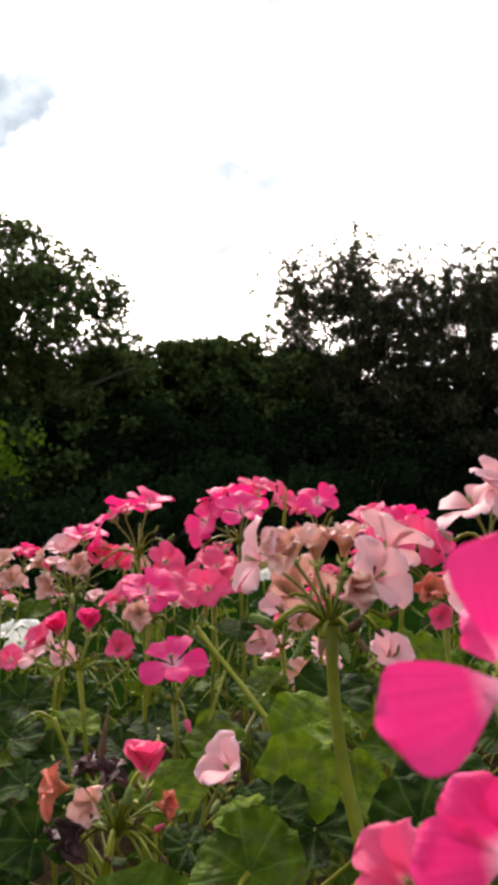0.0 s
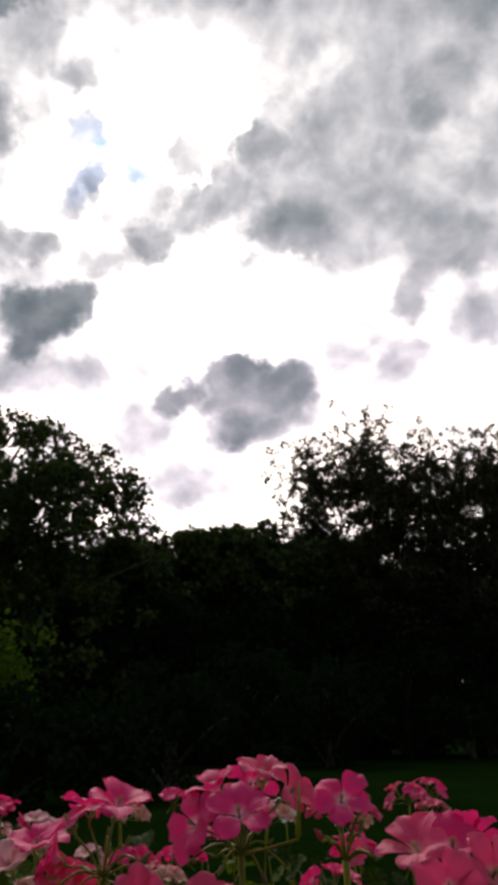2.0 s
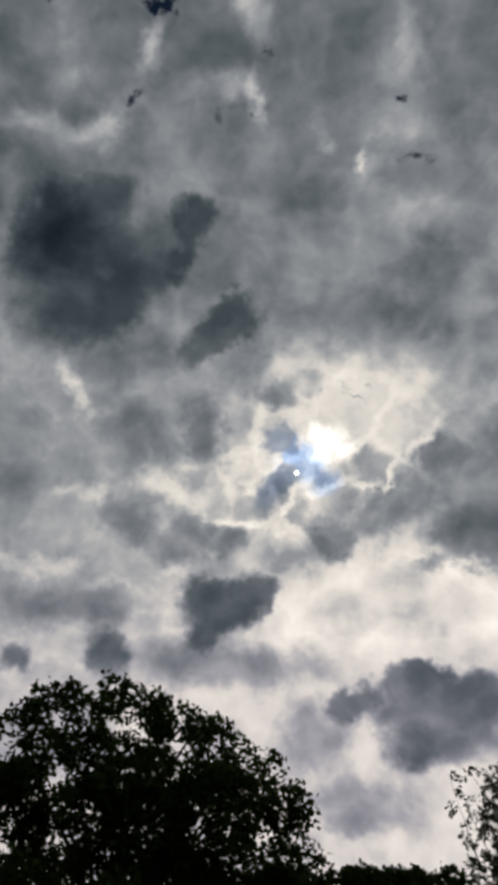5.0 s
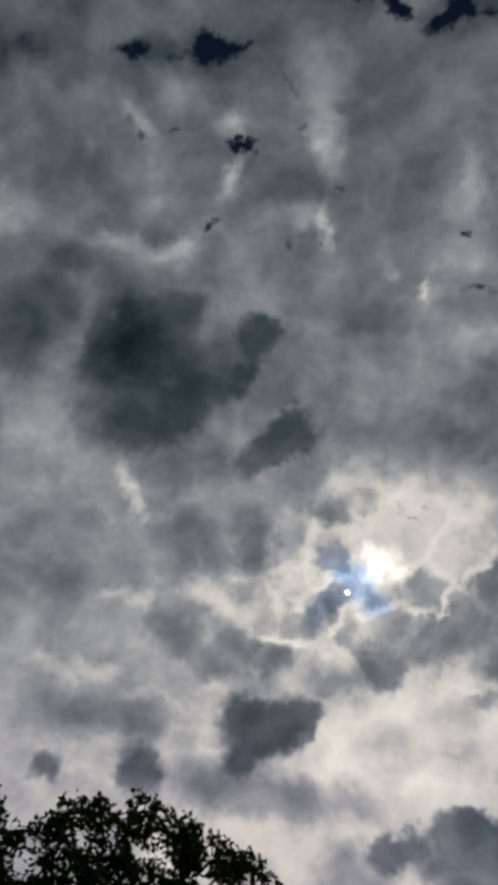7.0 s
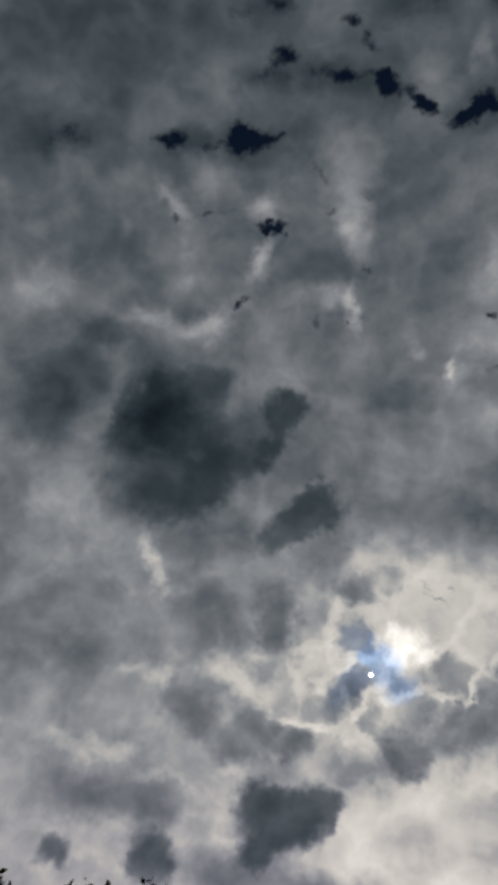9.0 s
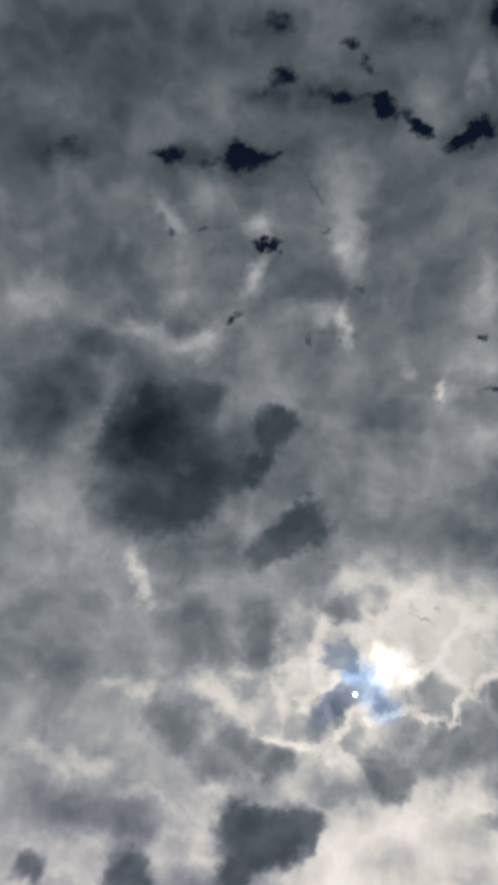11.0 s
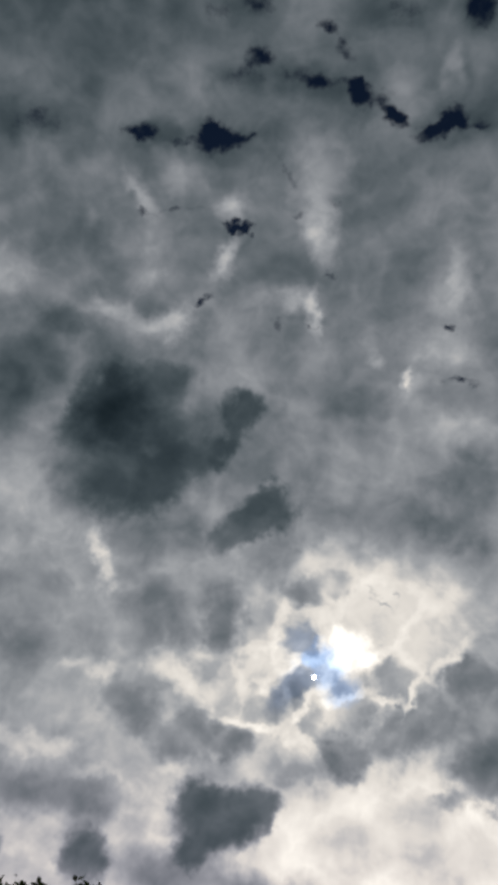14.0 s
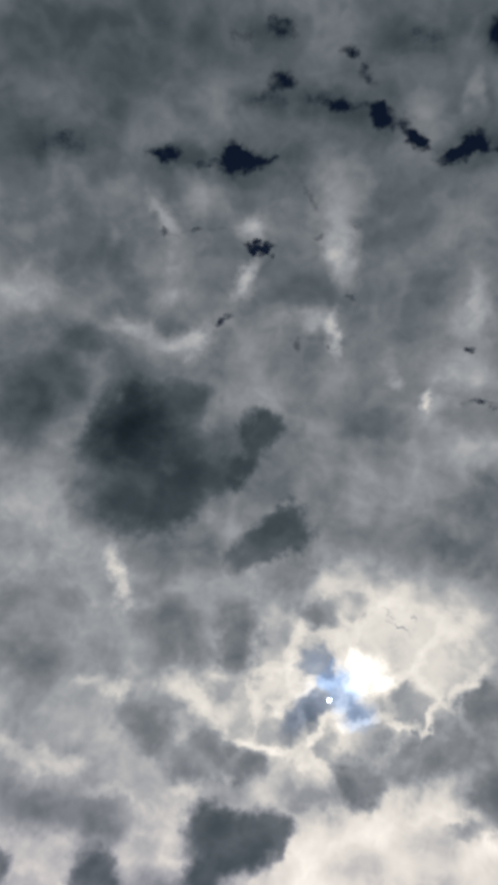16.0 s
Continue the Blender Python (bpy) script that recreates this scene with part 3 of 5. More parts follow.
def leaf_material():
    m, t, b, out = material("geranium_leaf_blade")
    co = t.nodes.new("ShaderNodeTexCoord").outputs["Object"]
    rnd = t.nodes.new("ShaderNodeObjectInfo").outputs["Random"]
    sep = t.nodes.new("ShaderNodeSeparateXYZ")
    put(t, sep.inputs[0], co)
    reach = vcalc(t, "LENGTH", co)
    turn = calc(t, "ARCTAN2", sep.outputs[0], sep.outputs[1])
    spokes = calc(t, "POWER", calc(t, "ABSOLUTE", calc(t, "COSINE", calc(t, "MULTIPLY_ADD", turn, 4.0, calc(t, "MULTIPLY", noise_tex(t, co, 3.0, 2.0), 0.9)))), 40.0)
    mottled = smooth(t, noise_tex(t, co, 2.2, 3.0, 0.5), 0.35, 0.7)
    col = mix(t, mottled, (0.008, 0.020, 0.002, 1), (0.024, 0.052, 0.003, 1))
    col = mix(t, smooth(t, rnd, 0.5, 0.9), col, mix(t, mottled, (0.070, 0.115, 0.005, 1), (0.14, 0.20, 0.008, 1)))
    band = calc(t, "MULTIPLY", smooth(t, reach, 0.42, 0.55), smooth(t, reach, 0.66, 0.8, 1.0, 0.0))
    col = mix(t, calc(t, "MULTIPLY", band, calc(t, "MULTIPLY", smooth(t, rnd, 0.0, 0.7), 0.45)), col, (0.05, 0.06, 0.02, 1))
    brown = smooth(t, noise_tex(t, co, 1.7, 6.0, 0.65), 0.63, 0.72)
    col = mix(t, calc(t, "MULTIPLY", brown, 0.75), col, (0.10, 0.055, 0.035, 1))
    col = mix(t, calc(t, "MULTIPLY", spokes, 0.22), col, (0.16, 0.26, 0.06, 1))
    put(t, b.inputs["Base Color"], col)
    b.inputs["Roughness"].default_value = 0.6
    b.inputs["Specular IOR Level"].default_value = 0.06
    bump(t, b, calc(t, "MULTIPLY_ADD", spokes, -0.4, noise_tex(t, co, 5, 2.0)), 0.25, 0.03)
    thin(t, b, out, col, 0.28)
    return m


LEAF = leaf_material()


def foliage_material(name, low, high, share=0.15):
    m, t, b, out = material(name)
    isl = t.nodes.new("ShaderNodeNewGeometry").outputs["Random Per Island"]
    co = t.nodes.new("ShaderNodeTexCoord").outputs["Object"]
    f = calc(t, "MULTIPLY_ADD", isl, 0.5, calc(t, "MULTIPLY", noise_tex(t, co, 0.9, 3.0), 0.7))
    col = mix(t, smooth(t, f, 0.25, 0.95), (*low, 1), (*high, 1))
    put(t, b.inputs["Base Color"], col)
    b.inputs["Roughness"].default_value = 0.7
    b.inputs["Specular IOR Level"].default_value = 0.0
    thin(t, b, out, col, share)
    return m


FOLIAGE = foliage_material("tree_leaves", (0.025, 0.038, 0.012), (0.075, 0.104, 0.030))
FOLIAGE_OLIVE = foliage_material("olive_tree_leaves", (0.024, 0.026, 0.014), (0.066, 0.068, 0.034))
FOLIAGE_LIGHT = foliage_material("light_green_leaves", (0.040, 0.080, 0.006), (0.095, 0.15, 0.010), 0.35)
# Near-black deep green: the shade beneath the trees is put into this colour.
FOLIAGE_DEEP_SHADED = foliage_material("shaded_deep_green_leaves", (0.006, 0.012, 0.005), (0.014, 0.027, 0.010))


def bark_material():
    m, t, b, out = material("bark")
    co = t.nodes.new("ShaderNodeTexCoord").outputs["Object"]
    v = vcalc(t, "MULTIPLY", co, (7, 7, 1.6))
    n = noise_tex(t, v, 2.0, 6.0, 0.65, False, 0.8)
    put(t, b.inputs["Base Color"], mix(t, n, (0.030, 0.022, 0.015, 1), (0.11, 0.085, 0.06, 1)))
    b.inputs["Roughness"].default_value = 0.9
    bump(t, b, n, 0.8, 0.04)
    return m


BARK = bark_material()


def ground_material(name, low, high, s1, s2, relief):
    m, t, b, out = material(name)
    co = t.nodes.new("ShaderNodeTexCoord").outputs["Object"]
    f = calc(t, "MULTIPLY_ADD", noise_tex(t, co, s1, 4.0), 0.5, calc(t, "MULTIPLY", noise_tex(t, co, s2, 5.0, 0.7), 0.6))
    put(t, b.inputs["Base Color"], mix(t, smooth(t, f, 0.3, 0.8), (*low, 1), (*high, 1)))
    b.inputs["Roughness"].default_value = 1.0
    b.inputs["Specular IOR Level"].default_value = 0.0
    bump(t, b, noise_tex(t, co, s2, 6.0, 0.7), 0.9, relief)
    return m


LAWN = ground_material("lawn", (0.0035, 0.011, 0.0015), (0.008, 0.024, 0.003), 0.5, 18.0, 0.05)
SOIL = ground_material("soil", (0.012, 0.008, 0.005), (0.05, 0.033, 0.02), 3.0, 45.0, 0.03)


# ---- mesh helpers ----
def mesh_of(name, verts, faces, mat, even=True):
    me = bpy.data.meshes.new(name)
    me.from_pydata([tuple(v) for v in verts], [], faces)
    me.materials.append(mat)
    if even:
        me.polygons.foreach_set("use_smooth", [True] * len(me.polygons))
    me.update()
    return me


def tube(points, radii, sides=6):
    """Vertices and faces of a round bar along the points."""
    pts = [Vector(p) for p in points]
    verts, faces = [], []
    for i, p in enumerate(pts):
        d = (pts[min(i + 1, len(pts) - 1)] - pts[max(i - 1, 0)]).normalized()
        x = d.orthogonal().normalized() if i == 0 else (x - d * x.dot(d)).normalized()
        y = d.cross(x)
        r = radii[i] if isinstance(radii, (list, tuple)) else radii
        for k in range(sides):
            a = 2 * math.pi * k / sides
            verts.append(p + (x * math.cos(a) + y * math.sin(a)) * r)
        if i:
            o = (i - 1) * sides
            for k in range(sides):
                j = (k + 1) % sides
                faces.append((o + k, o + j, o + sides + j, o + sides + k))
    faces.append(tuple(range(sides - 1, -1, -1)))
    faces.append(tuple(range(len(verts) - sides, len(verts))))
    return verts, faces


def join(*pieces):
    verts, faces = [], []
    for v, f in pieces:
        o = len(verts)
        verts += v
        faces += [tuple(i + o for i in q) for q in f]
    return verts, faces


def bend(a, b, sag=(0, 0, 0), n=6):
    a, b, sag = Vector(a), Vector(b), Vector(sag)
    return [a.lerp(b, i / n) + sag * math.sin(math.pi * i / n) for i in range(n + 1)]


def part(name, me, parent, m=None, label=""):
    ob = new(name, me)
    ob.parent = parent
    if m is not None:
        ob.matrix_basis = m
    if label:
        ob["label"] = label
    return ob


# ---- ground ----
def sheet(name, x0, x1, y0, y1, nx, ny, height, mat):
    xs, ys = np.linspace(-1, 1, nx + 1), np.linspace(-1, 1, ny + 1)
    verts, faces = [], []
    for v in ys:
        for u in xs:
            x = (x0 + x1) / 2 + (x1 - x0) / 2 * (u if abs(x1 - x0) < 50 else u ** 3)
            y = (y0 + y1) / 2 + (y1 - y0) / 2 * (v if abs(y1 - y0) < 50 else v ** 3)
            verts.append((x, y, height(x, y)))
    for j in range(ny):
        for i in range(nx):
            o = j * (nx + 1) + i
            faces.append((o, o + 1, o + nx + 2, o + nx + 1))
    return new(name, mesh_of(name, verts, faces, mat))


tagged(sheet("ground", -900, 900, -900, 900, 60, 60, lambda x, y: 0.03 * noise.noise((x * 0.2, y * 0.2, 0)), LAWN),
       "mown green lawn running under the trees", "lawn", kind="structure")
BED = (-1.5, 1.5, -0.25, 2.1)


def bed_height(x, y):
    e = min(x - BED[0], BED[1] - x, y - BED[2], BED[3] - y)
    return -0.06 + 0.18 * min(1, max(0, e / 0.18)) + 0.02 * noise.noise((x * 9, y * 9, 1))


tagged(sheet("flower_bed", *BED, 60, 48, bed_height, SOIL), "dark crumbly soil of the raised flower bed", "soil", kind="structure")


# ---- trees ----
def leaf_cloud(rng, clumps, per, size, droop=0.3):
    """Small folded leaves, thick about the clumps' middles."""
    verts, faces = [], []
    for (c, r) in clumps:
        n = max(3, int(per * (r / 0.6) ** 2))
        d = rng.normal(size=(n, 3))
        d /= np.linalg.norm(d, axis=1)[:, None]
        p = np.array(c) + d * (r * rng.uniform(0.15, 1.0, (n, 1)) ** 0.6) * np.array([1, 1, 0.75])
        a = rng.normal(size=(n, 3))
        a[:, 2] -= droop
        a /= np.linalg.norm(a, axis=1)[:, None]
        s = np.cross(a, rng.normal(size=(n, 3)))
        s /= np.linalg.norm(s, axis=1)[:, None]
        k = np.cross(a, s)
        ln = size * rng.uniform(0.6, 1.35, (n, 1))
        q = np.stack([p, p + a * ln * 0.5 + s * ln * 0.34 + k * ln * 0.1, p + a * ln, p + a * ln * 0.5 - s * ln * 0.34 + k * ln * 0.1], 1)
        verts.append(q.reshape(-1, 3))
    v = np.concatenate(verts)
    me_faces = np.arange(len(v)).reshape(-1, 4)
    return v, me_faces


def quick_mesh(name, v, f, mat):
    me = bpy.data.meshes.new(name)
    me.vertices.add(len(v))
    me.vertices.foreach_set("co", v.astype(np.float32).ravel())
    me.loops.add(f.size)
    me.loops.foreach_set("vertex_index", f.astype(np.int32).ravel())
    me.polygons.add(len(f))
    me.polygons.foreach_set("loop_start", np.arange(0, f.size, 4, dtype=np.int32))
    me.materials.append(mat)
    me.update(calc_edges=True)
    return me


def tree(name, seed, at, height, spread, low, clumps, per, leaf, mat, label, category="tree", upright=0.0, clump=(0.45, 0.85), shell=0.5, flat_top=2.0, twigs=0):
    """A tree of trunk, limbs and a leafy crown: crown from low to height, spread wide each way."""
    rng = np.random.RandomState(seed)
    base = Vector((at[0], at[1], 0))
    thing = tagged(new(name), label, category)
    thing.location = base
    mid, half = (low + height) / 2, (height - low) / 2
    top = height * (0.72 if not upright else 0.62)
    bole = [(0.25 * height * 0.05 * math.sin(i * 1.7 + seed), 0.1 * math.cos(i * 1.3 + seed), top * i / 7) for i in range(8)]
    r0 = 0.022 * height + 0.05
    part("trunk", mesh_of("trunk", *tube([(x, y, z - (0.15 if i == 0 else 0)) for i, (x, y, z) in enumerate(bole)], [r0 * (1.25 if i == 0 else 1 - 0.75 * i / 7) for i in range(8)], 10), BARK), thing)
    spots = []
    while len(spots) < clumps:
        d = rng.normal(size=3)
        d /= np.linalg.norm(d)
        d *= rng.uniform(0, 1) ** shell
        if flat_top > 2:
            d[2] = np.sign(d[2]) * abs(d[2]) ** (2 / flat_top)
        p = np.array([d[0] * spread, d[1] * spread, mid + d[2] * half])
        spots.append((p, rng.uniform(*clump)))
    limbs = min(14, max(5, clumps // 8))
    for i in range(limbs):
        tip = spots[i * len(spots) // limbs][0]
        z0 = min(top * 0.95, max(low * 0.7, tip[2] - 0.35 * height - rng.uniform(0, 0.1) * height))
        k = min(7, max(0, z0 / top * 7))
        start = Vector(bole[int(k)]).lerp(Vector(bole[min(7, int(k) + 1)]), k - int(k))
        start.z = z0
        pts = bend(start, tip, (0, 0, 0.06 * height), 6)
        part("limb", mesh_of("limb", *tube(pts, [r0 * (0.42 - 0.055 * j) for j in range(7)], 6), BARK), thing)
    for i in range(twigs):
        a = rng.uniform(-math.pi, math.pi)
        rr = spread * rng.uniform(0.1, 0.95)
        foot = Vector((math.cos(a) * rr, math.sin(a) * rr, mid + half * math.sqrt(max(0, 1 - (rr / spread) ** 2)) * 0.8))
        tip = foot + Vector((math.cos(a) * 0.5 + rng.uniform(-1.2, 1.0), math.sin(a) * 0.6, rng.uniform(0.4, 0.85) * upright))
        pts = bend(foot, tip, (rng.uniform(-0.15, 0.15), 0, 0.1), 5)
        part("twig", mesh_of("twig", *tube(pts, [0.022 - 0.0035 * j for j in range(6)], 5), BARK), thing)
        for j, p in enumerate(pts[1:]):
            for side in (-1, 1):
                off = rng.normal(size=3) * 0.14
                spots.append((np.array(p) + off, 0.22 - 0.02 * j))
    v, f = leaf_cloud(rng, spots, per, leaf)
    part("crown", quick_mesh("crown", v, f, mat), thing)
    return thing


def spot(turn, away):
    return (away * math.sin(radians(turn)), away * math.cos(radians(turn)))


tree("broadleaf_tree", 3, spot(-22.8, 22), 9.5, 5.6, 0.6, 580, 170, 0.17, FOLIAGE, "tall round-headed tree with dark green leaves and gaps of sky", flat_top=3.1, shell=0.42, clump=(0.30, 0.62))
tree("broadleaf_tree", 11, spot(-41.0, 23), 9.0, 4.6, 1.5, 250, 130, 0.21, FOLIAGE, "tall dark green tree beside the round-headed one", flat_top=2.6, clump=(0.4, 0.8))
tree("spreading_tree", 5, spot(8.0, 27), 9.7, 3.4, 1.2, 150, 200, 0.14, FOLIAGE_OLIVE, "loose olive-green tree with thin upright shoots", upright=4.0, twigs=85, clump=(0.42, 0.8))
tree("spreading_tree", 8, spot(16.5, 28), 9.5, 4.2, 1.0, 180, 210, 0.14, FOLIAGE_OLIVE, "wide olive-green tree with a broken feathery top", upright=3.5, twigs=100, clump=(0.5, 0.9))
tree("spreading_tree", 9, spot(26.0, 29), 10.8, 4.4, 1.0, 150, 220, 0.17, FOLIAGE_OLIVE, "olive-green tree at the edge of the lawn", upright=2.4, twigs=24, clump=(0.5, 0.9))
for i, (turn, away, h, w) in enumerate([(-13, 25, 7.0, 2.6), (-8, 26, 7.4, 2.4), (-3.5, 26, 7.5, 2.4), (1.5, 27, 8.0, 2.5), (5.5, 29, 8.4, 2.8), (-18.5, 26, 6.4, 2.8)]):
    tree("woodland_tree", 20 + i, spot(turn, away), h, w, 0.3, 150, 260, 0.20, FOLIAGE, "dense dark green tree in the row behind the lawn", clump=(0.4, 0.75), shell=0.45, flat_top=3.5, twigs=6, upright=0.5)
# Shrub row closing the lawn edge; its shade is put into the leaf colour.
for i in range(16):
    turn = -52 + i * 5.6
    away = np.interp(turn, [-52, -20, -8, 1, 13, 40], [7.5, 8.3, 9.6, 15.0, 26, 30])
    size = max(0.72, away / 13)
    tree("shrub", 40 + i, spot(turn, away), (1.9 + 0.25 * math.sin(i * 1.7)) * size, 1.05 * size, 0.0, 55, 200 / size, 0.10 * size ** 0.5, FOLIAGE_DEEP_SHADED, "dense green shrub along the edge of the lawn, shade put into its leaf colour", "shrub", clump=(0.25 * size, 0.42 * size), shell=0.45)
# Added shrubs closing the sky gap under the trees, leaves darkened for shade.
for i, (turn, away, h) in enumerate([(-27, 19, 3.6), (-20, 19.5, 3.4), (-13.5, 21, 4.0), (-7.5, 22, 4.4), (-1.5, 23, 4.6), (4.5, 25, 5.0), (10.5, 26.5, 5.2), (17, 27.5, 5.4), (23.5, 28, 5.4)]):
    tree("gap_filler_shrub", 70 + i, spot(turn, away), h, 2.1, 0.0, 75, 260, 0.17, FOLIAGE_DEEP_SHADED, "tall shrub added to fill the gap under the trees, shade put into its leaf colour", "shrub", clump=(0.45, 0.8), shell=0.5, flat_top=3.0)
tree("light_green_tree", 60, spot(-20.6, 11.0), 2.5, 0.9, 0.8, 50, 130, 0.10, FOLIAGE_LIGHT, "small sunlit tree with fresh yellow-green leaves", clump=(0.22, 0.36))
tree("low_bush", 61, spot(14.0, 22.0), 1.9, 2.0, 0.0, 45, 200, 0.10, FOLIAGE_DEEP_SHADED, "low dark green bush on the lawn", "bush", clump=(0.35, 0.5))


# ---- geraniums: stems, florets, buds ----
def petal_mesh(kind, seed, wide, curl, cup, ripple):
    rng = random.Random(seed)
    us = [0.0, 0.12, 0.28, 0.45, 0.62, 0.78, 0.88, 0.95, 0.99, 1.0]
    prof = [0.10, 0.24, 0.52, 0.78, 0.95, 1.0, 0.95, 0.79, 0.54, 0.34]
    ph, pw = rng.uniform(0, 6), rng.uniform(0, 6)
    verts, faces, cols = [], [], 7
    for u, w in zip(us, prof):
        for j in range(cols):
            v = -1 + 2 * j / (cols - 1)
            x = v * w * wide * 0.5
            y = 0.05 + u * (0.97 - 0.10 * v * v * u)
            z = 0.16 * math.sin(math.pi * u * 0.8) - curl * u * u + cup * v * v * w
            z += ripple * u * (math.sin(4.2 * v + ph) * 0.6 + math.sin(7 * u + 3 * v + pw) * 0.5)
            verts.append((x + ripple * 0.4 * math.sin(6 * u + ph), y, z))
    for i in range(len(us) - 1):
        for j in range(cols - 1):
            o = i * cols + j
            faces.append((o, o + 1, o + cols + 1, o + cols))
    return mesh_of("petal", verts, faces, PETALS[kind])


FORM = {"hot": (0.83, 0.13, 0.05, 0.07), "rose": (0.76, 0.17, 0.08, 0.09), "pale": (0.84, 0.12, 0.05, 0.06), "faded": (0.66, 0.12, 0.16, 0.13),
        "coral": (0.5, 0.1, 0.25, 0.16), "dark": (0.55, 0.25, 0.3, 0.2), "white": (0.75, 0.15, 0.05, 0.06)}
PETAL_MESHES = {k: [petal_mesh(k, i * 7 + 1, w * (0.92 + 0.06 * i), c + 0.06 * (i - 1), q, r) for i in range(4)] for k, (w, c, q, r) in FORM.items()}
HUBS = {}
dice = random.Random(4)


def flower_stem(hub, base, thick, label, group=""):
    hub, base = Vector(hub), Vector(base)
    thing = tagged(new("geranium_flower"), label, "flower", group or "geraniums in the bed")
    foot = Vector((base.x + (base.x - hub.x) * 0.2, base.y, max(0.1, min(base.z - 0.06, 0.2))))
    thing.location = foot
    pts = [foot - foot, base - foot] if (base - foot).length < 0.03 else bend((0, 0, 0), base - foot, (0.006, 0, 0), 3)
    pts = pts[:-1] + bend(base - foot, hub - foot, (dice.uniform(-0.006, 0.006), 0.003, 0), 6)
    pts[-1] = pts[-1] + Vector((0, 0, 0.001))
    n = len(pts)
    part("stem", mesh_of("stem", *tube(pts, [thick * (1.15 - 0.35 * i / n) if i < n - 1 else thick * 1.3 for i in range(n)], 8), STALK), thing)
    HUBS[thing.name] = hub
    return thing


def frame_to(face):
    z = Vector(face).normalized()
    return z.to_track_quat("Z", "Y").to_matrix().to_4x4()


def floret(head, at, face, size, kind, opened, spin=None, turns=None):
    hub, at = HUBS[head.name], Vector(at)
    q = frame_to(face)
    back = -(q.to_3x3() @ Vector((0, 0, 1)))
    rel = hub - at
    throat = back * size * 0.42
    pieces = [tube([rel, rel.lerp(throat, 0.5) + Vector((0, 0, rel.length * 0.08)), throat, throat * 0.55], [0.00075, 0.00065, 0.0008, 0.0014], 5)]
    inv = q.to_3x3()
    for k in range(5):
        a = 2 * math.pi * k / 5 + 0.6
        out = inv @ Vector((math.cos(a), math.sin(a), 0))
        side = inv @ Vector((-math.sin(a), math.cos(a), 0))
        b0, tip = throat * 0.8, throat * 0.2 + out * size * 0.24 - back * size * 0.08
        m0 = b0.lerp(tip, 0.5) + out * size * 0.05
        pieces.append(([b0, m0 + side * size * 0.06, tip, m0 - side * size * 0.06], [(0, 1, 2, 3)]))
    for k in range(4):
        a = 2 * math.pi * k / 4
        tip = inv @ Vector((math.cos(a) * 0.05, math.sin(a) * 0.05, 0.30)) * size
        pieces.append(tube([throat * 0.2, tip], [size * 0.012, size * 0.02], 4))
    calyx = part("floret", mesh_of("floret", *join(*pieces), SEPAL), head, Matrix.Translation(at - head.location))
    spin = dice.uniform(0, 72) if spin is None else spin
    for turn in turns or [k * 72 + spin + dice.uniform(-7, 7) for k in range(5)]:
        tilt = 90 - opened + dice.uniform(-9, 9)
        if opened < 50:
            tilt += dice.uniform(-10, 6)
        s = size * dice.uniform(0.92, 1.08)
        m = q @ pose(0, 0, -size * 0.10, 0, 0, turn) @ pose(0, 0, 0, tilt, dice.uniform(-10, 10), 0) @ Matrix.Diagonal((s, s, s, 1))
        part("petal", dice.choice(PETAL_MESHES[kind]), calyx, m)
    return calyx


def ball(r, long, segs=8, rows=6):
    verts, faces = [(0, 0, -r * 0.9)], []
    for i in range(1, rows):
        a = math.pi * i / rows
        w = math.sin(a) * (1.0 if a < 1.6 else 0.88)
        for k in range(segs):
            b = 2 * math.pi * k / segs
            verts.append((w * r * math.cos(b), w * r * math.sin(b), -math.cos(a) * r * (0.9 if a < 1.57 else long)))
    verts.append((0, 0, r * long))
    for k in range(segs):
        j = (k + 1) % segs
        faces.append((0, 1 + j, 1 + k))
        faces.append((len(verts) - 1, len(verts) - 1 - segs + k, len(verts) - 1 - segs + j))
        for i in range(rows - 2):
            o = 1 + i * segs
            faces.append((o + k, o + j, o + segs + j, o + segs + k))
    return [Vector(v) for v in verts], faces


BUD_MESH = {k: mesh_of("bud", *ball(1.0, 2.3), m) for k, m in BUDS.items()}


def bud(head, at, r, kind):
    """A bud on its own curved stalk."""
    hub, at = HUBS[head.name], Vector(at)
    d = (at - hub)
    up = (d.normalized() * 0.8 + Vector((0, 0, 0.35 if d.z > 0 else -0.5))).normalized()
    q = frame_to(up)
    stalk = part("bud_stalk", mesh_of("bud_stalk", *tube(bend(hub - head.location, at - up * r * 0.6 - head.location, (0, 0, d.length * 0.22), 5), [0.0009, 0.0008, 0.0008, 0.0008, 0.0008, 0.001], 5), STALK), head)
    part("bud", BUD_MESH[kind], stalk, Matrix.Translation(at - head.location) @ q @ Matrix.Diagonal((r * 0.34, r * 0.34, r * 0.50, 1)))


def tuft(head, n, kind):
    """Spent flower stalks and small buds round the hub."""
    hub = HUBS[head.name]
    for i in range(n):
        a, e = dice.uniform(0, 6.28), dice.uniform(-0.3, 1.2)
        d = Vector((math.cos(a) * math.cos(e), math.sin(a) * math.cos(e), math.sin(e)))
        bud(head, hub + d * dice.uniform(0.014, 0.034), dice.uniform(0.0025, 0.0042), kind if dice.random() < 0.75 else "green")


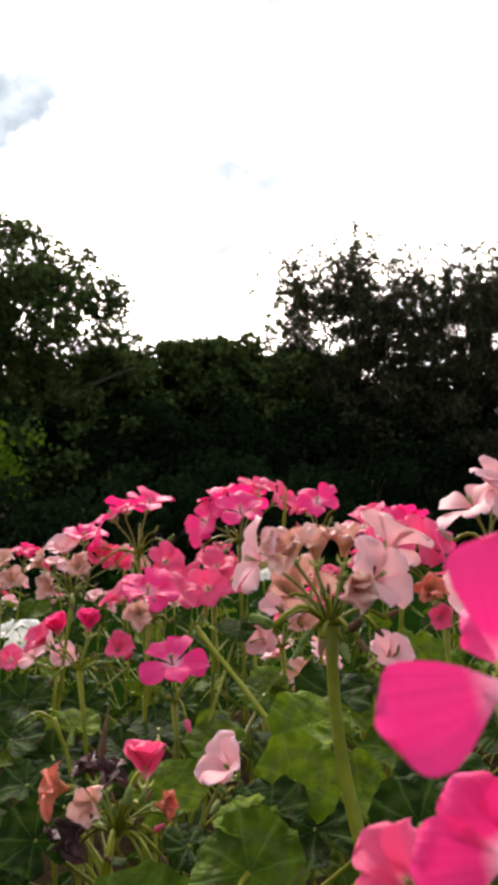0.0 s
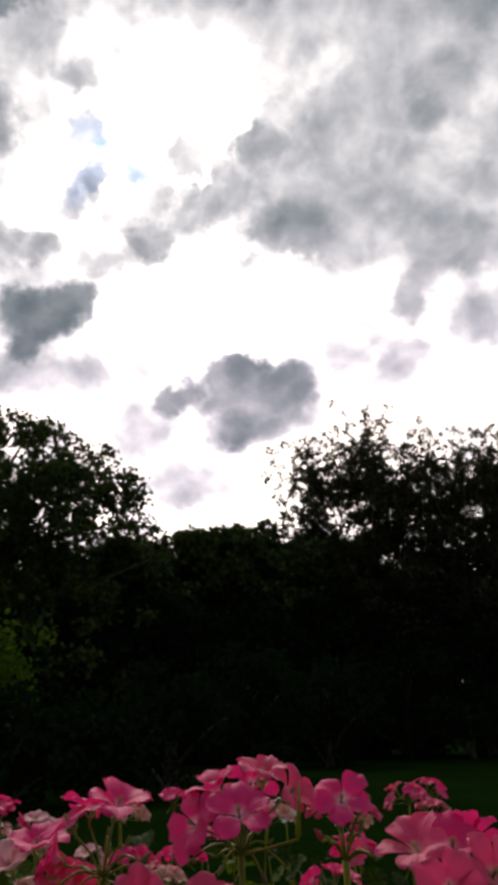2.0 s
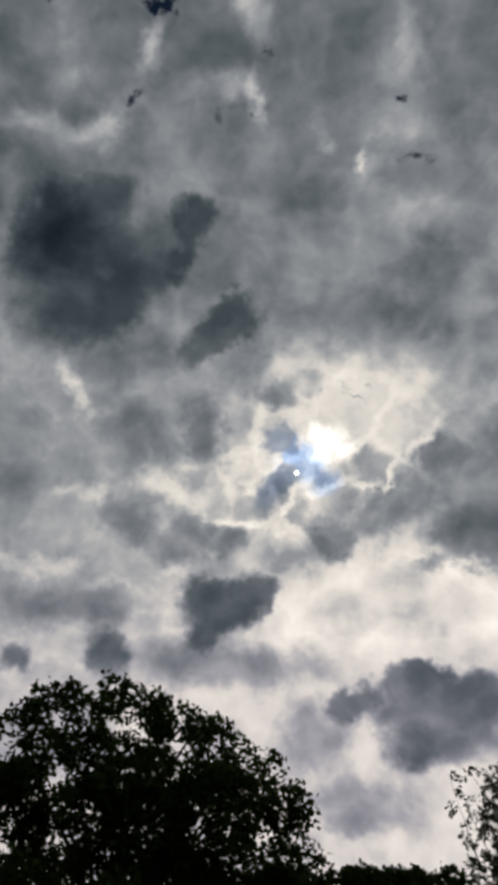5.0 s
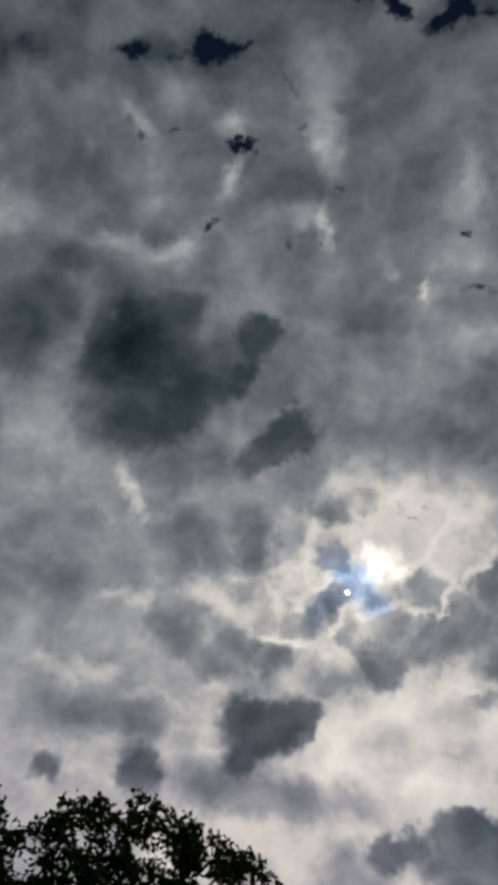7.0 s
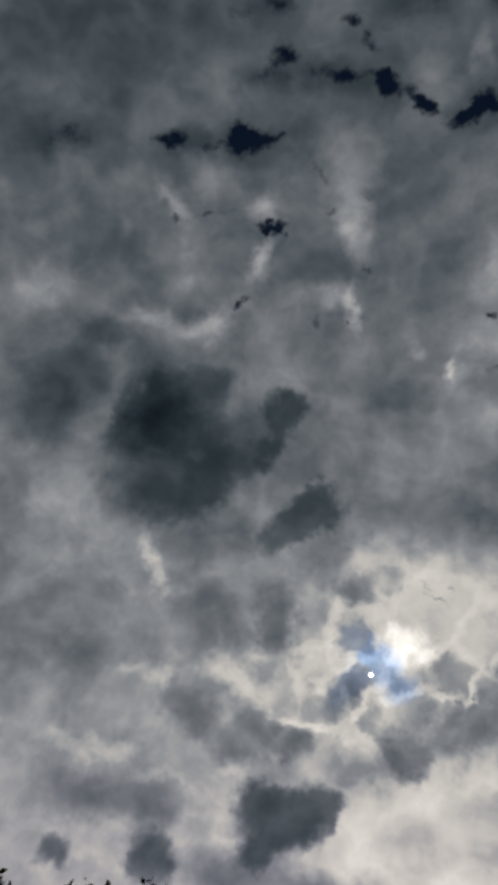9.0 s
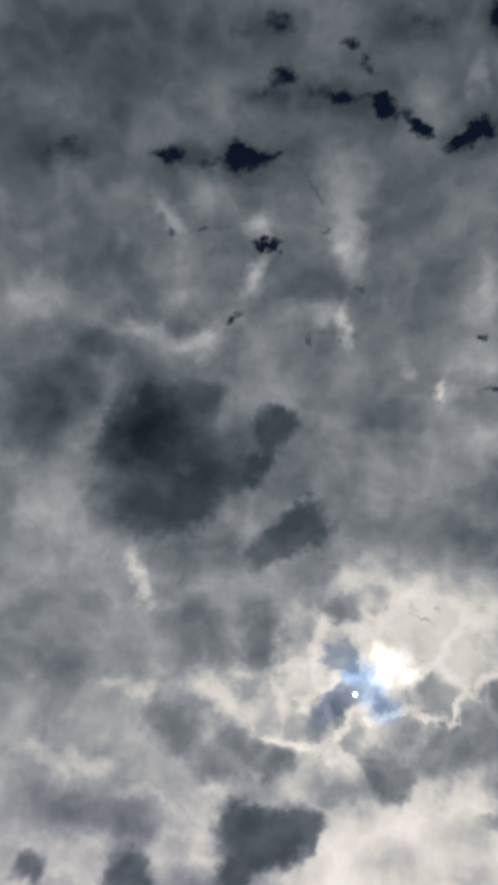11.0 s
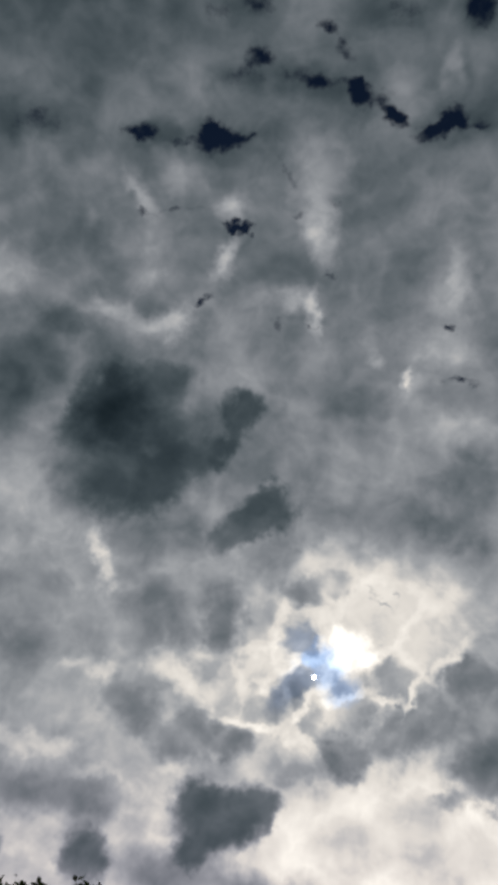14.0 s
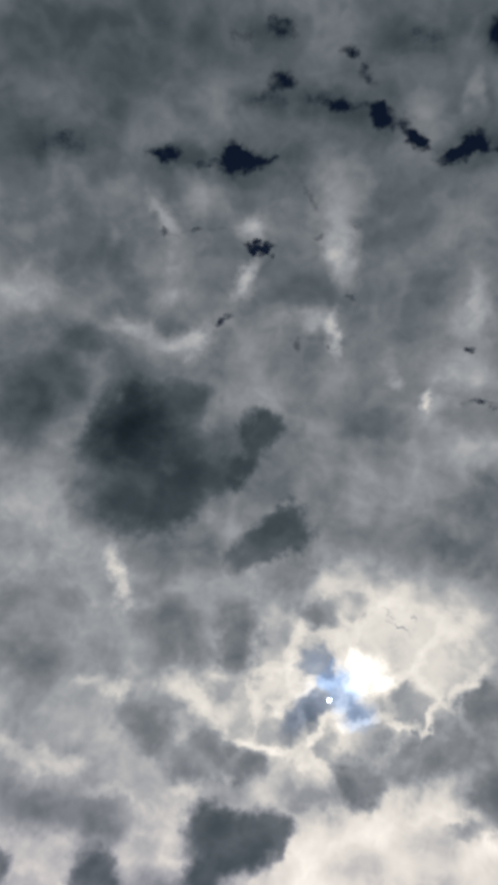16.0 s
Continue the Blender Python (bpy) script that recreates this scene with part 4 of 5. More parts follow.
def seed_beak(head, foot, tip, thick):
    """The long pointed seed case of a spent flower."""
    f, t = Vector(foot) - head.location, Vector(tip) - head.location
    hub = HUBS[head.name] - head.location
    part("seed_beak", mesh_of("seed_beak", *tube([hub, hub.lerp(f, 0.6), f, f.lerp(t, 0.12), f.lerp(t, 0.5), t], [0.0007, 0.0007, 0.0009, thick, thick * 0.55, 0.0003], 6), DRY if thick > 0.002 else STALK), head)


head = flower_stem((0.031, 0.282, 0.517), (0.042, 0.279, 0.435), 0.0026, 'pale pink geranium head, half wilted, on a thick green stem', '')
floret(head, (0.003, 0.275, 0.542), (-0.9, -0.35, 0.25), 0.0165, 'pale', 75)
floret(head, (0.047, 0.272, 0.536), (0.45, -0.75, 0.45), 0.0155, 'pale', 66)
floret(head, (0.026, 0.288, 0.543), (-0.1, -0.3, 1), 0.015, 'faded', 38)
floret(head, (0.037, 0.288, 0.544), (0.1, -0.2, 1), 0.015, 'faded', 30)
floret(head, (0.016, 0.268, 0.544), (-0.3, -0.7, 0.6), 0.014, 'faded', 35)
floret(head, (0.036, 0.266, 0.535), (0.1, -0.8, -0.2), 0.017, 'faded', 20)
floret(head, (0.058, 0.303, 0.548), (0.5, 0.3, 0.8), 0.018, 'pale', 65)
floret(head, (0.022, 0.296, 0.527), (-0.2, 0.5, 0.3), 0.018, 'faded', 45)
bud(head, (0.006, 0.268, 0.520), 0.0065, 'green')
bud(head, (0.022, 0.277, 0.515), 0.0050, 'green')
bud(head, (0.035, 0.276, 0.510), 0.0050, 'green')
bud(head, (0.026, 0.267, 0.513), 0.0045, 'dry')
bud(head, (0.037, 0.266, 0.519), 0.0060, 'dry')
bud(head, (0.019, 0.278, 0.510), 0.0045, 'green')
tuft(head, 9, 'dry')
head = flower_stem((0.067, 0.167, 0.508), (0.079, 0.184, 0.453), 0.0025, 'vivid hot pink geranium head close beside the path', '')
floret(head, (0.0378, 0.107, 0.529), (-0.1, -1, 0.1), 0.0215, 'hot', 82, 0, (106, -6, -70, -130))
floret(head, (0.048, 0.144, 0.491), (-0.3, -0.8, 0.5), 0.017, 'hot', 72, 0, (40, 100, -20, -100))
floret(head, (0.034, 0.161, 0.479), (-0.5, -0.6, 0.6), 0.015, 'rose', 45)
floret(head, (0.056, 0.139, 0.530), (0.2, -0.5, 1), 0.018, 'hot', 70)
bud(head, (0.071, 0.180, 0.486), 0.0050, 'green')
head = flower_stem((-0.091, 0.607, 0.536), (-0.074, 0.617, 0.336), 0.0017, 'hot pink geranium head with open florets on top', '')
floret(head, (-0.110, 0.593, 0.568), (-0.5, -0.15, 0.85), 0.021, 'hot', 72)
floret(head, (-0.081, 0.592, 0.577), (0.3, -0.25, 0.9), 0.022, 'hot', 65)
floret(head, (-0.102, 0.612, 0.575), (0, 0.2, 1), 0.022, 'hot', 70)
floret(head, (-0.066, 0.577, 0.532), (0.5, -0.7, 0.3), 0.018, 'rose', 60)
floret(head, (-0.125, 0.626, 0.545), (-0.8, -0.2, 0.5), 0.020, 'hot', 60)
bud(head, (-0.063, 0.585, 0.549), 0.0060, 'green')
bud(head, (-0.092, 0.588, 0.525), 0.0050, 'green')
bud(head, (-0.081, 0.588, 0.525), 0.0050, 'green')
tuft(head, 10, 'green')
head = flower_stem((-0.008, 0.626, 0.545), (0.003, 0.636, 0.345), 0.0017, 'hot pink geranium head, full and fresh', '')
floret(head, (-0.036, 0.613, 0.564), (-0.6, -0.6, 0.35), 0.022, 'hot', 70)
floret(head, (-0.023, 0.621, 0.583), (-0.4, -0.15, 0.9), 0.021, 'hot', 60)
floret(head, (0.007, 0.620, 0.590), (0.1, -0.2, 1), 0.021, 'rose', 60)
floret(head, (0.023, 0.601, 0.581), (0.6, -0.4, 0.5), 0.020, 'rose', 55)
floret(head, (-0.007, 0.582, 0.572), (0, -0.5, 0.8), 0.021, 'hot', 72)
floret(head, (-0.001, 0.651, 0.585), (0.2, 0.5, 0.8), 0.020, 'hot', 65)
bud(head, (-0.019, 0.606, 0.541), 0.0050, 'green')
bud(head, (0.006, 0.607, 0.536), 0.0050, 'dry')
seed_beak(head, (0.027, 0.574, 0.559), (0.029, 0.570, 0.590), 0.0018)
tuft(head, 8, 'green')
head = flower_stem((0.055, 0.591, 0.545), (0.067, 0.601, 0.345), 0.0017, 'small hot pink geranium head with one open floret', '')
floret(head, (0.053, 0.573, 0.579), (0.05, -0.75, 0.65), 0.019, 'hot', 75)
floret(head, (0.047, 0.592, 0.572), (-0.5, -0.3, 0.6), 0.016, 'rose', 50)
bud(head, (0.040, 0.584, 0.559), 0.0050, 'pinkbud')
bud(head, (0.064, 0.583, 0.563), 0.0050, 'green')
bud(head, (0.069, 0.582, 0.576), 0.0050, 'green')
tuft(head, 5, 'green')
head = flower_stem((0.110, 0.527, 0.528), (0.106, 0.537, 0.328), 0.0017, 'rose pink geranium head with crowded florets', '')
floret(head, (0.086, 0.523, 0.558), (-0.4, -0.4, 0.8), 0.021, 'rose', 65)
floret(head, (0.106, 0.534, 0.558), (0, -0.5, 0.9), 0.021, 'hot', 60)
floret(head, (0.120, 0.515, 0.548), (0.3, -0.7, 0.6), 0.021, 'rose', 65)
floret(head, (0.135, 0.516, 0.538), (0.7, -0.6, 0.3), 0.020, 'hot', 60)
floret(head, (0.094, 0.495, 0.546), (-0.1, -0.9, 0.3), 0.019, 'rose', 60)
floret(head, (0.121, 0.553, 0.560), (0.1, 0.4, 0.9), 0.020, 'hot', 60)
bud(head, (0.127, 0.510, 0.506), 0.0060, 'pinkbud')
bud(head, (0.123, 0.508, 0.519), 0.0060, 'dry')
tuft(head, 10, 'dry')
head = flower_stem((0.120, 0.369, 0.546), (0.154, 0.400, 0.421), 0.0020, 'pale pink geranium head with hanging green buds', '')
floret(head, (0.110, 0.361, 0.566), (-0.45, -0.35, 0.85), 0.020, 'pale', 80)
floret(head, (0.124, 0.364, 0.575), (0.2, -0.5, 0.9), 0.020, 'pale', 55)
floret(head, (0.112, 0.366, 0.529), (-0.5, -0.8, -0.1), 0.019, 'pale', 45)
floret(head, (0.127, 0.361, 0.565), (0.5, -0.5, 0.6), 0.022, 'pale', 70)
bud(head, (0.098, 0.363, 0.551), 0.0060, 'palebud')
bud(head, (0.112, 0.359, 0.542), 0.0050, 'green')
bud(head, (0.117, 0.359, 0.540), 0.0050, 'green')
bud(head, (0.111, 0.364, 0.544), 0.0045, 'green')
bud(head, (0.123, 0.364, 0.542), 0.0050, 'green')
head = flower_stem((-0.154, 0.652, 0.498), (-0.168, 0.662, 0.298), 0.0017, 'fading pink geranium head with browned florets', '')
floret(head, (-0.178, 0.639, 0.526), (-0.6, -0.4, 0.7), 0.018, 'faded', 45)
floret(head, (-0.144, 0.646, 0.550), (0.1, -0.4, 0.9), 0.022, 'hot', 60)
floret(head, (-0.161, 0.647, 0.538), (-0.2, -0.5, 0.8), 0.020, 'pale', 50)
floret(head, (-0.127, 0.628, 0.533), (0.4, -0.6, 0.6), 0.018, 'rose', 45)
floret(head, (-0.115, 0.628, 0.528), (0.6, -0.5, 0.4), 0.018, 'rose', 40)
floret(head, (-0.163, 0.621, 0.510), (-0.4, -0.8, 0.2), 0.017, 'faded', 30)
floret(head, (-0.139, 0.609, 0.525), (0, -0.9, 0.4), 0.017, 'faded', 35)
tuft(head, 20, 'dry')
head = flower_stem((-0.069, 0.522, 0.489), (-0.068, 0.532, 0.289), 0.0017, 'pink geranium head with a white-eyed open floret', '')
floret(head, (-0.069, 0.509, 0.514), (0.05, -0.5, 0.85), 0.022, 'hot', 72)
floret(head, (-0.089, 0.520, 0.509), (-0.6, -0.2, 0.7), 0.019, 'rose', 60)
floret(head, (-0.053, 0.529, 0.512), (0.5, -0.4, 0.7), 0.020, 'rose', 60)
floret(head, (-0.071, 0.490, 0.502), (-0.1, -1, 0), 0.015, 'faded', 40)
tuft(head, 8, 'dry')
head = flower_stem((-0.027, 0.582, 0.498), (-0.039, 0.592, 0.298), 0.0017, 'coral pink geranium head past its best', '')
floret(head, (-0.041, 0.569, 0.516), (-0.5, -0.6, 0.6), 0.019, 'rose', 60)
floret(head, (-0.025, 0.578, 0.526), (0, -0.5, 0.9), 0.020, 'rose', 55)
floret(head, (-0.014, 0.579, 0.517), (0.5, -0.6, 0.5), 0.019, 'rose', 55)
floret(head, (-0.030, 0.550, 0.513), (-0.1, -0.9, 0.4), 0.019, 'rose', 60)
bud(head, (-0.038, 0.553, 0.486), 0.0040, 'green')
bud(head, (-0.032, 0.553, 0.490), 0.0040, 'green')
tuft(head, 8, 'green')
head = flower_stem((-0.048, 0.488, 0.444), (-0.035, 0.498, 0.244), 0.0017, 'single hot pink geranium floret with a white eye', '')
floret(head, (-0.048, 0.469, 0.474), (-0.05, -0.62, 0.78), 0.022, 'hot', 78)
bud(head, (-0.037, 0.458, 0.440), 0.0065, 'pinkbud')
bud(head, (-0.054, 0.477, 0.453), 0.0040, 'green')
tuft(head, 3, 'green')
head = flower_stem((-0.116, 0.516, 0.460), (-0.106, 0.526, 0.260), 0.0017, 'geranium head with half-opened red pink buds', '')
floret(head, (-0.130, 0.513, 0.485), (-0.2, -0.2, 1), 0.017, 'hot', 12)
floret(head, (-0.110, 0.512, 0.488), (0.1, -0.2, 1), 0.017, 'hot', 14)
floret(head, (-0.087, 0.494, 0.475), (0.3, -0.6, 0.8), 0.017, 'rose', 25)
floret(head, (-0.139, 0.514, 0.479), (-0.6, -0.5, 0.6), 0.017, 'rose', 40)
bud(head, (-0.082, 0.505, 0.471), 0.0060, 'pinkbud')
tuft(head, 8, 'dry')
head = flower_stem((-0.060, 0.350, 0.417), (-0.061, 0.356, 0.377), 0.0025, 'withered brown geranium head with one fresh pink bud', '')
floret(head, (-0.046, 0.342, 0.445), (0.1, -0.1, 1), 0.018, 'rose', 8)
floret(head, (-0.082, 0.347, 0.439), (-0.9, -0.4, 0.2), 0.016, 'coral', 50)
floret(head, (-0.072, 0.357, 0.441), (-0.3, 0, 1), 0.013, 'dark', 30)
floret(head, (-0.064, 0.347, 0.441), (0.1, -0.3, 0.8), 0.013, 'dark', 35)
floret(head, (-0.072, 0.339, 0.428), (-0.6, -0.8, -0.2), 0.014, 'dark', 35)
floret(head, (-0.079, 0.345, 0.422), (-0.7, -0.6, -0.4), 0.014, 'dark', 40)
floret(head, (-0.066, 0.333, 0.437), (-0.3, -0.9, 0.2), 0.013, 'faded', 40)
floret(head, (-0.042, 0.348, 0.431), (0.7, -0.3, 0.2), 0.011, 'coral', 35)
bud(head, (-0.052, 0.332, 0.439), 0.0070, 'green')
bud(head, (-0.043, 0.331, 0.410), 0.0065, 'yellow')
bud(head, (-0.037, 0.326, 0.410), 0.0065, 'yellow')
bud(head, (-0.041, 0.345, 0.422), 0.0040, 'pinkbud')
seed_beak(head, (-0.068, 0.351, 0.450), (-0.065, 0.353, 0.474), 0.0022)
tuft(head, 20, 'dry')
head = flower_stem((-0.005, 0.348, 0.436), (0.020, 0.333, 0.399), 0.0020, 'pale geranium stem with one opening pink-white floret', '')
floret(head, (-0.008, 0.347, 0.446), (-0.55, -0.55, 0.75), 0.018, 'pale', 42)
bud(head, (-0.011, 0.339, 0.440), 0.0045, 'green')
bud(head, (-0.014, 0.340, 0.434), 0.0045, 'green')
bud(head, (-0.008, 0.338, 0.437), 0.0045, 'green')
bud(head, (-0.004, 0.342, 0.441), 0.0040, 'green')
head = flower_stem((-0.294, 0.978, 0.401), (-0.298, 0.988, 0.201), 0.0017, 'white geranium head among the pink ones', '')
floret(head, (-0.312, 0.974, 0.430), (-0.3, -0.5, 0.9), 0.020, 'white', 65)
floret(head, (-0.283, 0.974, 0.433), (0.3, -0.5, 0.9), 0.020, 'white', 65)
floret(head, (-0.288, 0.945, 0.420), (0, -0.9, 0.5), 0.020, 'white', 65)
floret(head, (-0.266, 0.955, 0.422), (0.5, -0.7, 0.4), 0.018, 'pale', 65)
tuft(head, 6, 'green')
head = flower_stem((-0.225, 0.673, 0.497), (-0.223, 0.683, 0.297), 0.0017, 'pale faded geranium head', '')
floret(head, (-0.222, 0.669, 0.527), (0, -0.5, 0.9), 0.018, 'faded', 55)
floret(head, (-0.235, 0.670, 0.517), (-0.4, -0.5, 0.7), 0.019, 'pale', 60)
floret(head, (-0.211, 0.661, 0.513), (0.4, -0.8, 0.3), 0.016, 'faded', 40)
tuft(head, 6, 'dry')
head = flower_stem((0.083, 0.444, 0.469), (0.087, 0.454, 0.269), 0.0017, 'pale pink geranium floret low among the leaves', '')
floret(head, (0.082, 0.443, 0.482), (0.1, -0.7, 0.7), 0.016, 'pale', 50)
bud(head, (0.073, 0.443, 0.476), 0.0040, 'dry')
tuft(head, 4, 'dry')
head = flower_stem((0.127, 0.482, 0.491), (0.128, 0.492, 0.291), 0.0017, 'withered geranium head with orange brown petals', '')
floret(head, (0.114, 0.459, 0.514), (-0.2, -0.6, 0.5), 0.018, 'coral', 30)
floret(head, (0.127, 0.470, 0.508), (0.4, -0.6, 0.5), 0.017, 'dark', 35)
floret(head, (0.116, 0.460, 0.502), (0, -0.9, 0.2), 0.012, 'rose', 40)
tuft(head, 8, 'dry')
head = flower_stem((0.025, 0.566, 0.468), (0.033, 0.576, 0.268), 0.0017, 'pale geranium head low behind the stems', '')
floret(head, (0.025, 0.562, 0.497), (-0.2, -0.6, 0.7), 0.020, 'pale', 55)
floret(head, (0.038, 0.563, 0.485), (0.3, -0.7, 0.5), 0.019, 'faded', 45)
floret(head, (0.012, 0.565, 0.472), (-0.3, -0.8, 0.4), 0.018, 'pale', 50)
tuft(head, 6, 'green')
head = flower_stem((-0.197, 0.774, 0.415), (-0.196, 0.784, 0.215), 0.0017, 'small pale pink geranium head in the leaves', '')
floret(head, (-0.220, 0.772, 0.429), (-0.2, -0.6, 0.7), 0.019, 'pale', 60)
floret(head, (-0.244, 0.773, 0.426), (-0.3, -0.7, 0.5), 0.019, 'rose', 60)
floret(head, (-0.189, 0.762, 0.431), (0.3, -0.7, 0.5), 0.018, 'pale', 55)
tuft(head, 5, 'green')
head = flower_stem((-0.034, 0.471, 0.495), (0.019, 0.439, 0.436), 0.0016, 'bare green geranium stalk with tiny buds', '')
bud(head, (-0.035, 0.466, 0.498), 0.0035, 'green')
bud(head, (-0.031, 0.465, 0.500), 0.0035, 'green')
bud(head, (-0.028, 0.471, 0.496), 0.0030, 'yellow')
bud(head, (-0.034, 0.466, 0.493), 0.0030, 'green')
bud(head, (-0.024, 0.471, 0.495), 0.0030, 'yellow')
head = flower_stem((-0.123, 0.479, 0.437), (-0.108, 0.475, 0.390), 0.0015, 'thin green stalk with nodding buds', '')
bud(head, (-0.142, 0.479, 0.437), 0.0040, 'green')
bud(head, (-0.138, 0.479, 0.435), 0.0035, 'green')
bud(head, (-0.135, 0.478, 0.440), 0.0030, 'green')


def scattered_head(x, y, z, kinds, n):
    head = flower_stem((x, y, z), (x + dice.uniform(-0.02, 0.02), y + dice.uniform(-0.02, 0.02), z - 0.2), 0.0017,
                       {"hot": "hot pink geranium head in the bed", "rose": "rose pink geranium head in the bed", "pale": "pale pink geranium head in the bed",
                        "faded": "fading peach-brown geranium head", "white": "white geranium head in the bed"}[kinds[0]])
    for i in range(n):
        a, e = i * 2.4 + dice.uniform(-0.4, 0.4), dice.uniform(0.1, 1.35)
        d = Vector((math.cos(a) * math.cos(e), math.sin(a) * math.cos(e), math.sin(e)))
        floret(head, head.location * 0 + Vector((x, y, z)) + d * dice.uniform(0.028, 0.038), d + Vector((0, 0, 0.3)), dice.uniform(0.017, 0.022), dice.choice(kinds), dice.choice((70, 65, 60, 45)))
    tuft(head, 4, dice.choice(("green", "dry")))


KINDS = [("hot", "hot", "rose"), ("rose", "hot"), ("pale", "pale", "faded"), ("hot", "hot"), ("rose", "rose", "faded"), ("white", "white", "pale"), ("faded", "rose")]
placed = 0
while placed < 58:
    x, y = dice.uniform(-1.15, 1.15), dice.uniform(0.66, 1.9)
    z = 0.45 + dice.uniform(-0.05, 0.06) - 0.02 * max(0, y - 1)
    scattered_head(x, y, z, KINDS[placed % len(KINDS)], 6)
    placed += 1
for x, y in ((-0.42, 0.45), (0.40, 0.5), (-0.6, 0.3), (0.62, 0.35), (-0.45, 0.05), (0.5, 0.0), (0.33, 0.62), (-0.33, 0.6)):
    scattered_head(x, y, 0.48 + dice.uniform(-0.03, 0.04), KINDS[placed % len(KINDS)], 6)
    placed += 1


# ---- geranium plants: leaves on their stalks ----
def leaf_mesh(seed):
    rng = random.Random(seed)
    segs, rings = 45, (0.0, 0.22, 0.48, 0.74, 0.92, 1.0)
    ph, amp = rng.uniform(0, 6), rng.uniform(0.03, 0.07)
    verts, faces = [(0, 0, 0)], []
    for r in rings[1:]:
        for k in range(segs):
            a = 2 * math.pi * k / segs
            notch = 1 - 0.72 * math.exp(-((min(a, 2 * math.pi - a)) / 0.16) ** 2)
            rim = 1 + (0.055 * abs(math.cos(4.5 * a)) + 0.03 * math.cos(27 * a)) * r ** 3
            reach = r * rim * (notch if r > 0.3 else 1)
            z = 0.24 * r * r + amp * r * r * math.cos(9 * a + ph) + 0.16 * r * r * math.cos(2 * a + ph) - 0.12 * r ** 5 * (1 + math.sin(3 * a + ph))
            verts.append((reach * math.sin(a), -reach * math.cos(a), z))
    for k in range(segs):
        j = (k + 1) % segs
        faces.append((0, 1 + k, 1 + j))
        for i in range(len(rings) - 2):
            o = 1 + i * segs
            faces.append((o + k, o + segs + k, o + segs + j, o + j))
    return mesh_of("leaf", verts, faces, LEAF)


LEAF_MESHES = [leaf_mesh(i) for i in range(6)]
STALK_MESH = mesh_of("leaf_stalk", *tube([(0, 0, 0), (0.02, 0, 0.35), (0.01, 0, 0.7), (0, 0, 1)], [0.0016, 0.0014, 0.0013, 0.0012], 6), STALK)
STALK_MESH.transform(Matrix.Identity(4))
PLANTS = []


def plant(x, y):
    thing = tagged(new("geranium_plant"), "leafy green geranium plant with round scalloped leaves", "plant", "geranium plants in the bed")
    thing.location = (x, y, bed_height(x, y) - 0.01)
    pts = bend((0, 0, 0), (0.01, 0.01, 0.24), (0.012, -0.01, 0), 5)
    part("stem", mesh_of("stem", *tube(pts, [0.007, 0.006, 0.0055, 0.005, 0.0045, 0.003], 8), STALK), thing)
    PLANTS.append(thing)
    return thing


def leaf_on(thing, at, size, normal, turn):
    p = Vector(at) - thing.location
    root = Vector((0.008, 0.008, min(0.22, max(0.02, p.z - 0.11))))
    d = p - root
    q = d.to_track_quat("Z", "Y").to_matrix().to_4x4()
    stalk = part("leaf_stalk", STALK_MESH, thing, Matrix.Translation(root) @ q @ Matrix.Diagonal((1, 1, d.length, 1)))
    m = Matrix.Translation(p) @ frame_to(normal) @ pose(0, 0, 0, 0, 0, turn) @ Matrix.Diagonal((size, size, size, 1))
    part("leaf", dice.choice(LEAF_MESHES), thing, m)


def near_leaf(at, size, normal, turn):
    best = min(PLANTS, key=lambda o: (o.location.xy - Vector(at[:2])).length)
    leaf_on(best, at, size, normal, turn)


for j in range(9):
    for i in range(11):
        x = -1.2 + i * 0.24 + (0.12 if j % 2 else 0) + dice.uniform(-0.04, 0.04)
        y = -0.02 + j * 0.235 + dice.uniform(-0.04, 0.04)
        thing = plant(x, y)
        near = abs(x) < 0.55 and 0.15 < y < 1.2
        for k in range(17 if near else 13):
            a, r = k * 2.399 + dice.uniform(-0.3, 0.3), 0.03 + 0.12 * math.sqrt(dice.random())
            z = 0.45 - 0.22 * dice.random() ** 0.8 - r * 0.25
            lx, ly = x + math.cos(a) * r, y + math.sin(a) * r
            if ly < 0.30 and abs(lx) < 0.16:
                z = min(z, 0.40)
            lean = Vector((math.cos(a) * 0.8, math.sin(a) * 0.8 - 0.2, 1)) + Vector((dice.uniform(-0.3, 0.3), dice.uniform(-0.3, 0.3), 0))
            leaf_on(thing, (lx, ly, z), dice.uniform(0.018, 0.032), lean, math.degrees(a) + 90 + dice.uniform(-40, 40))

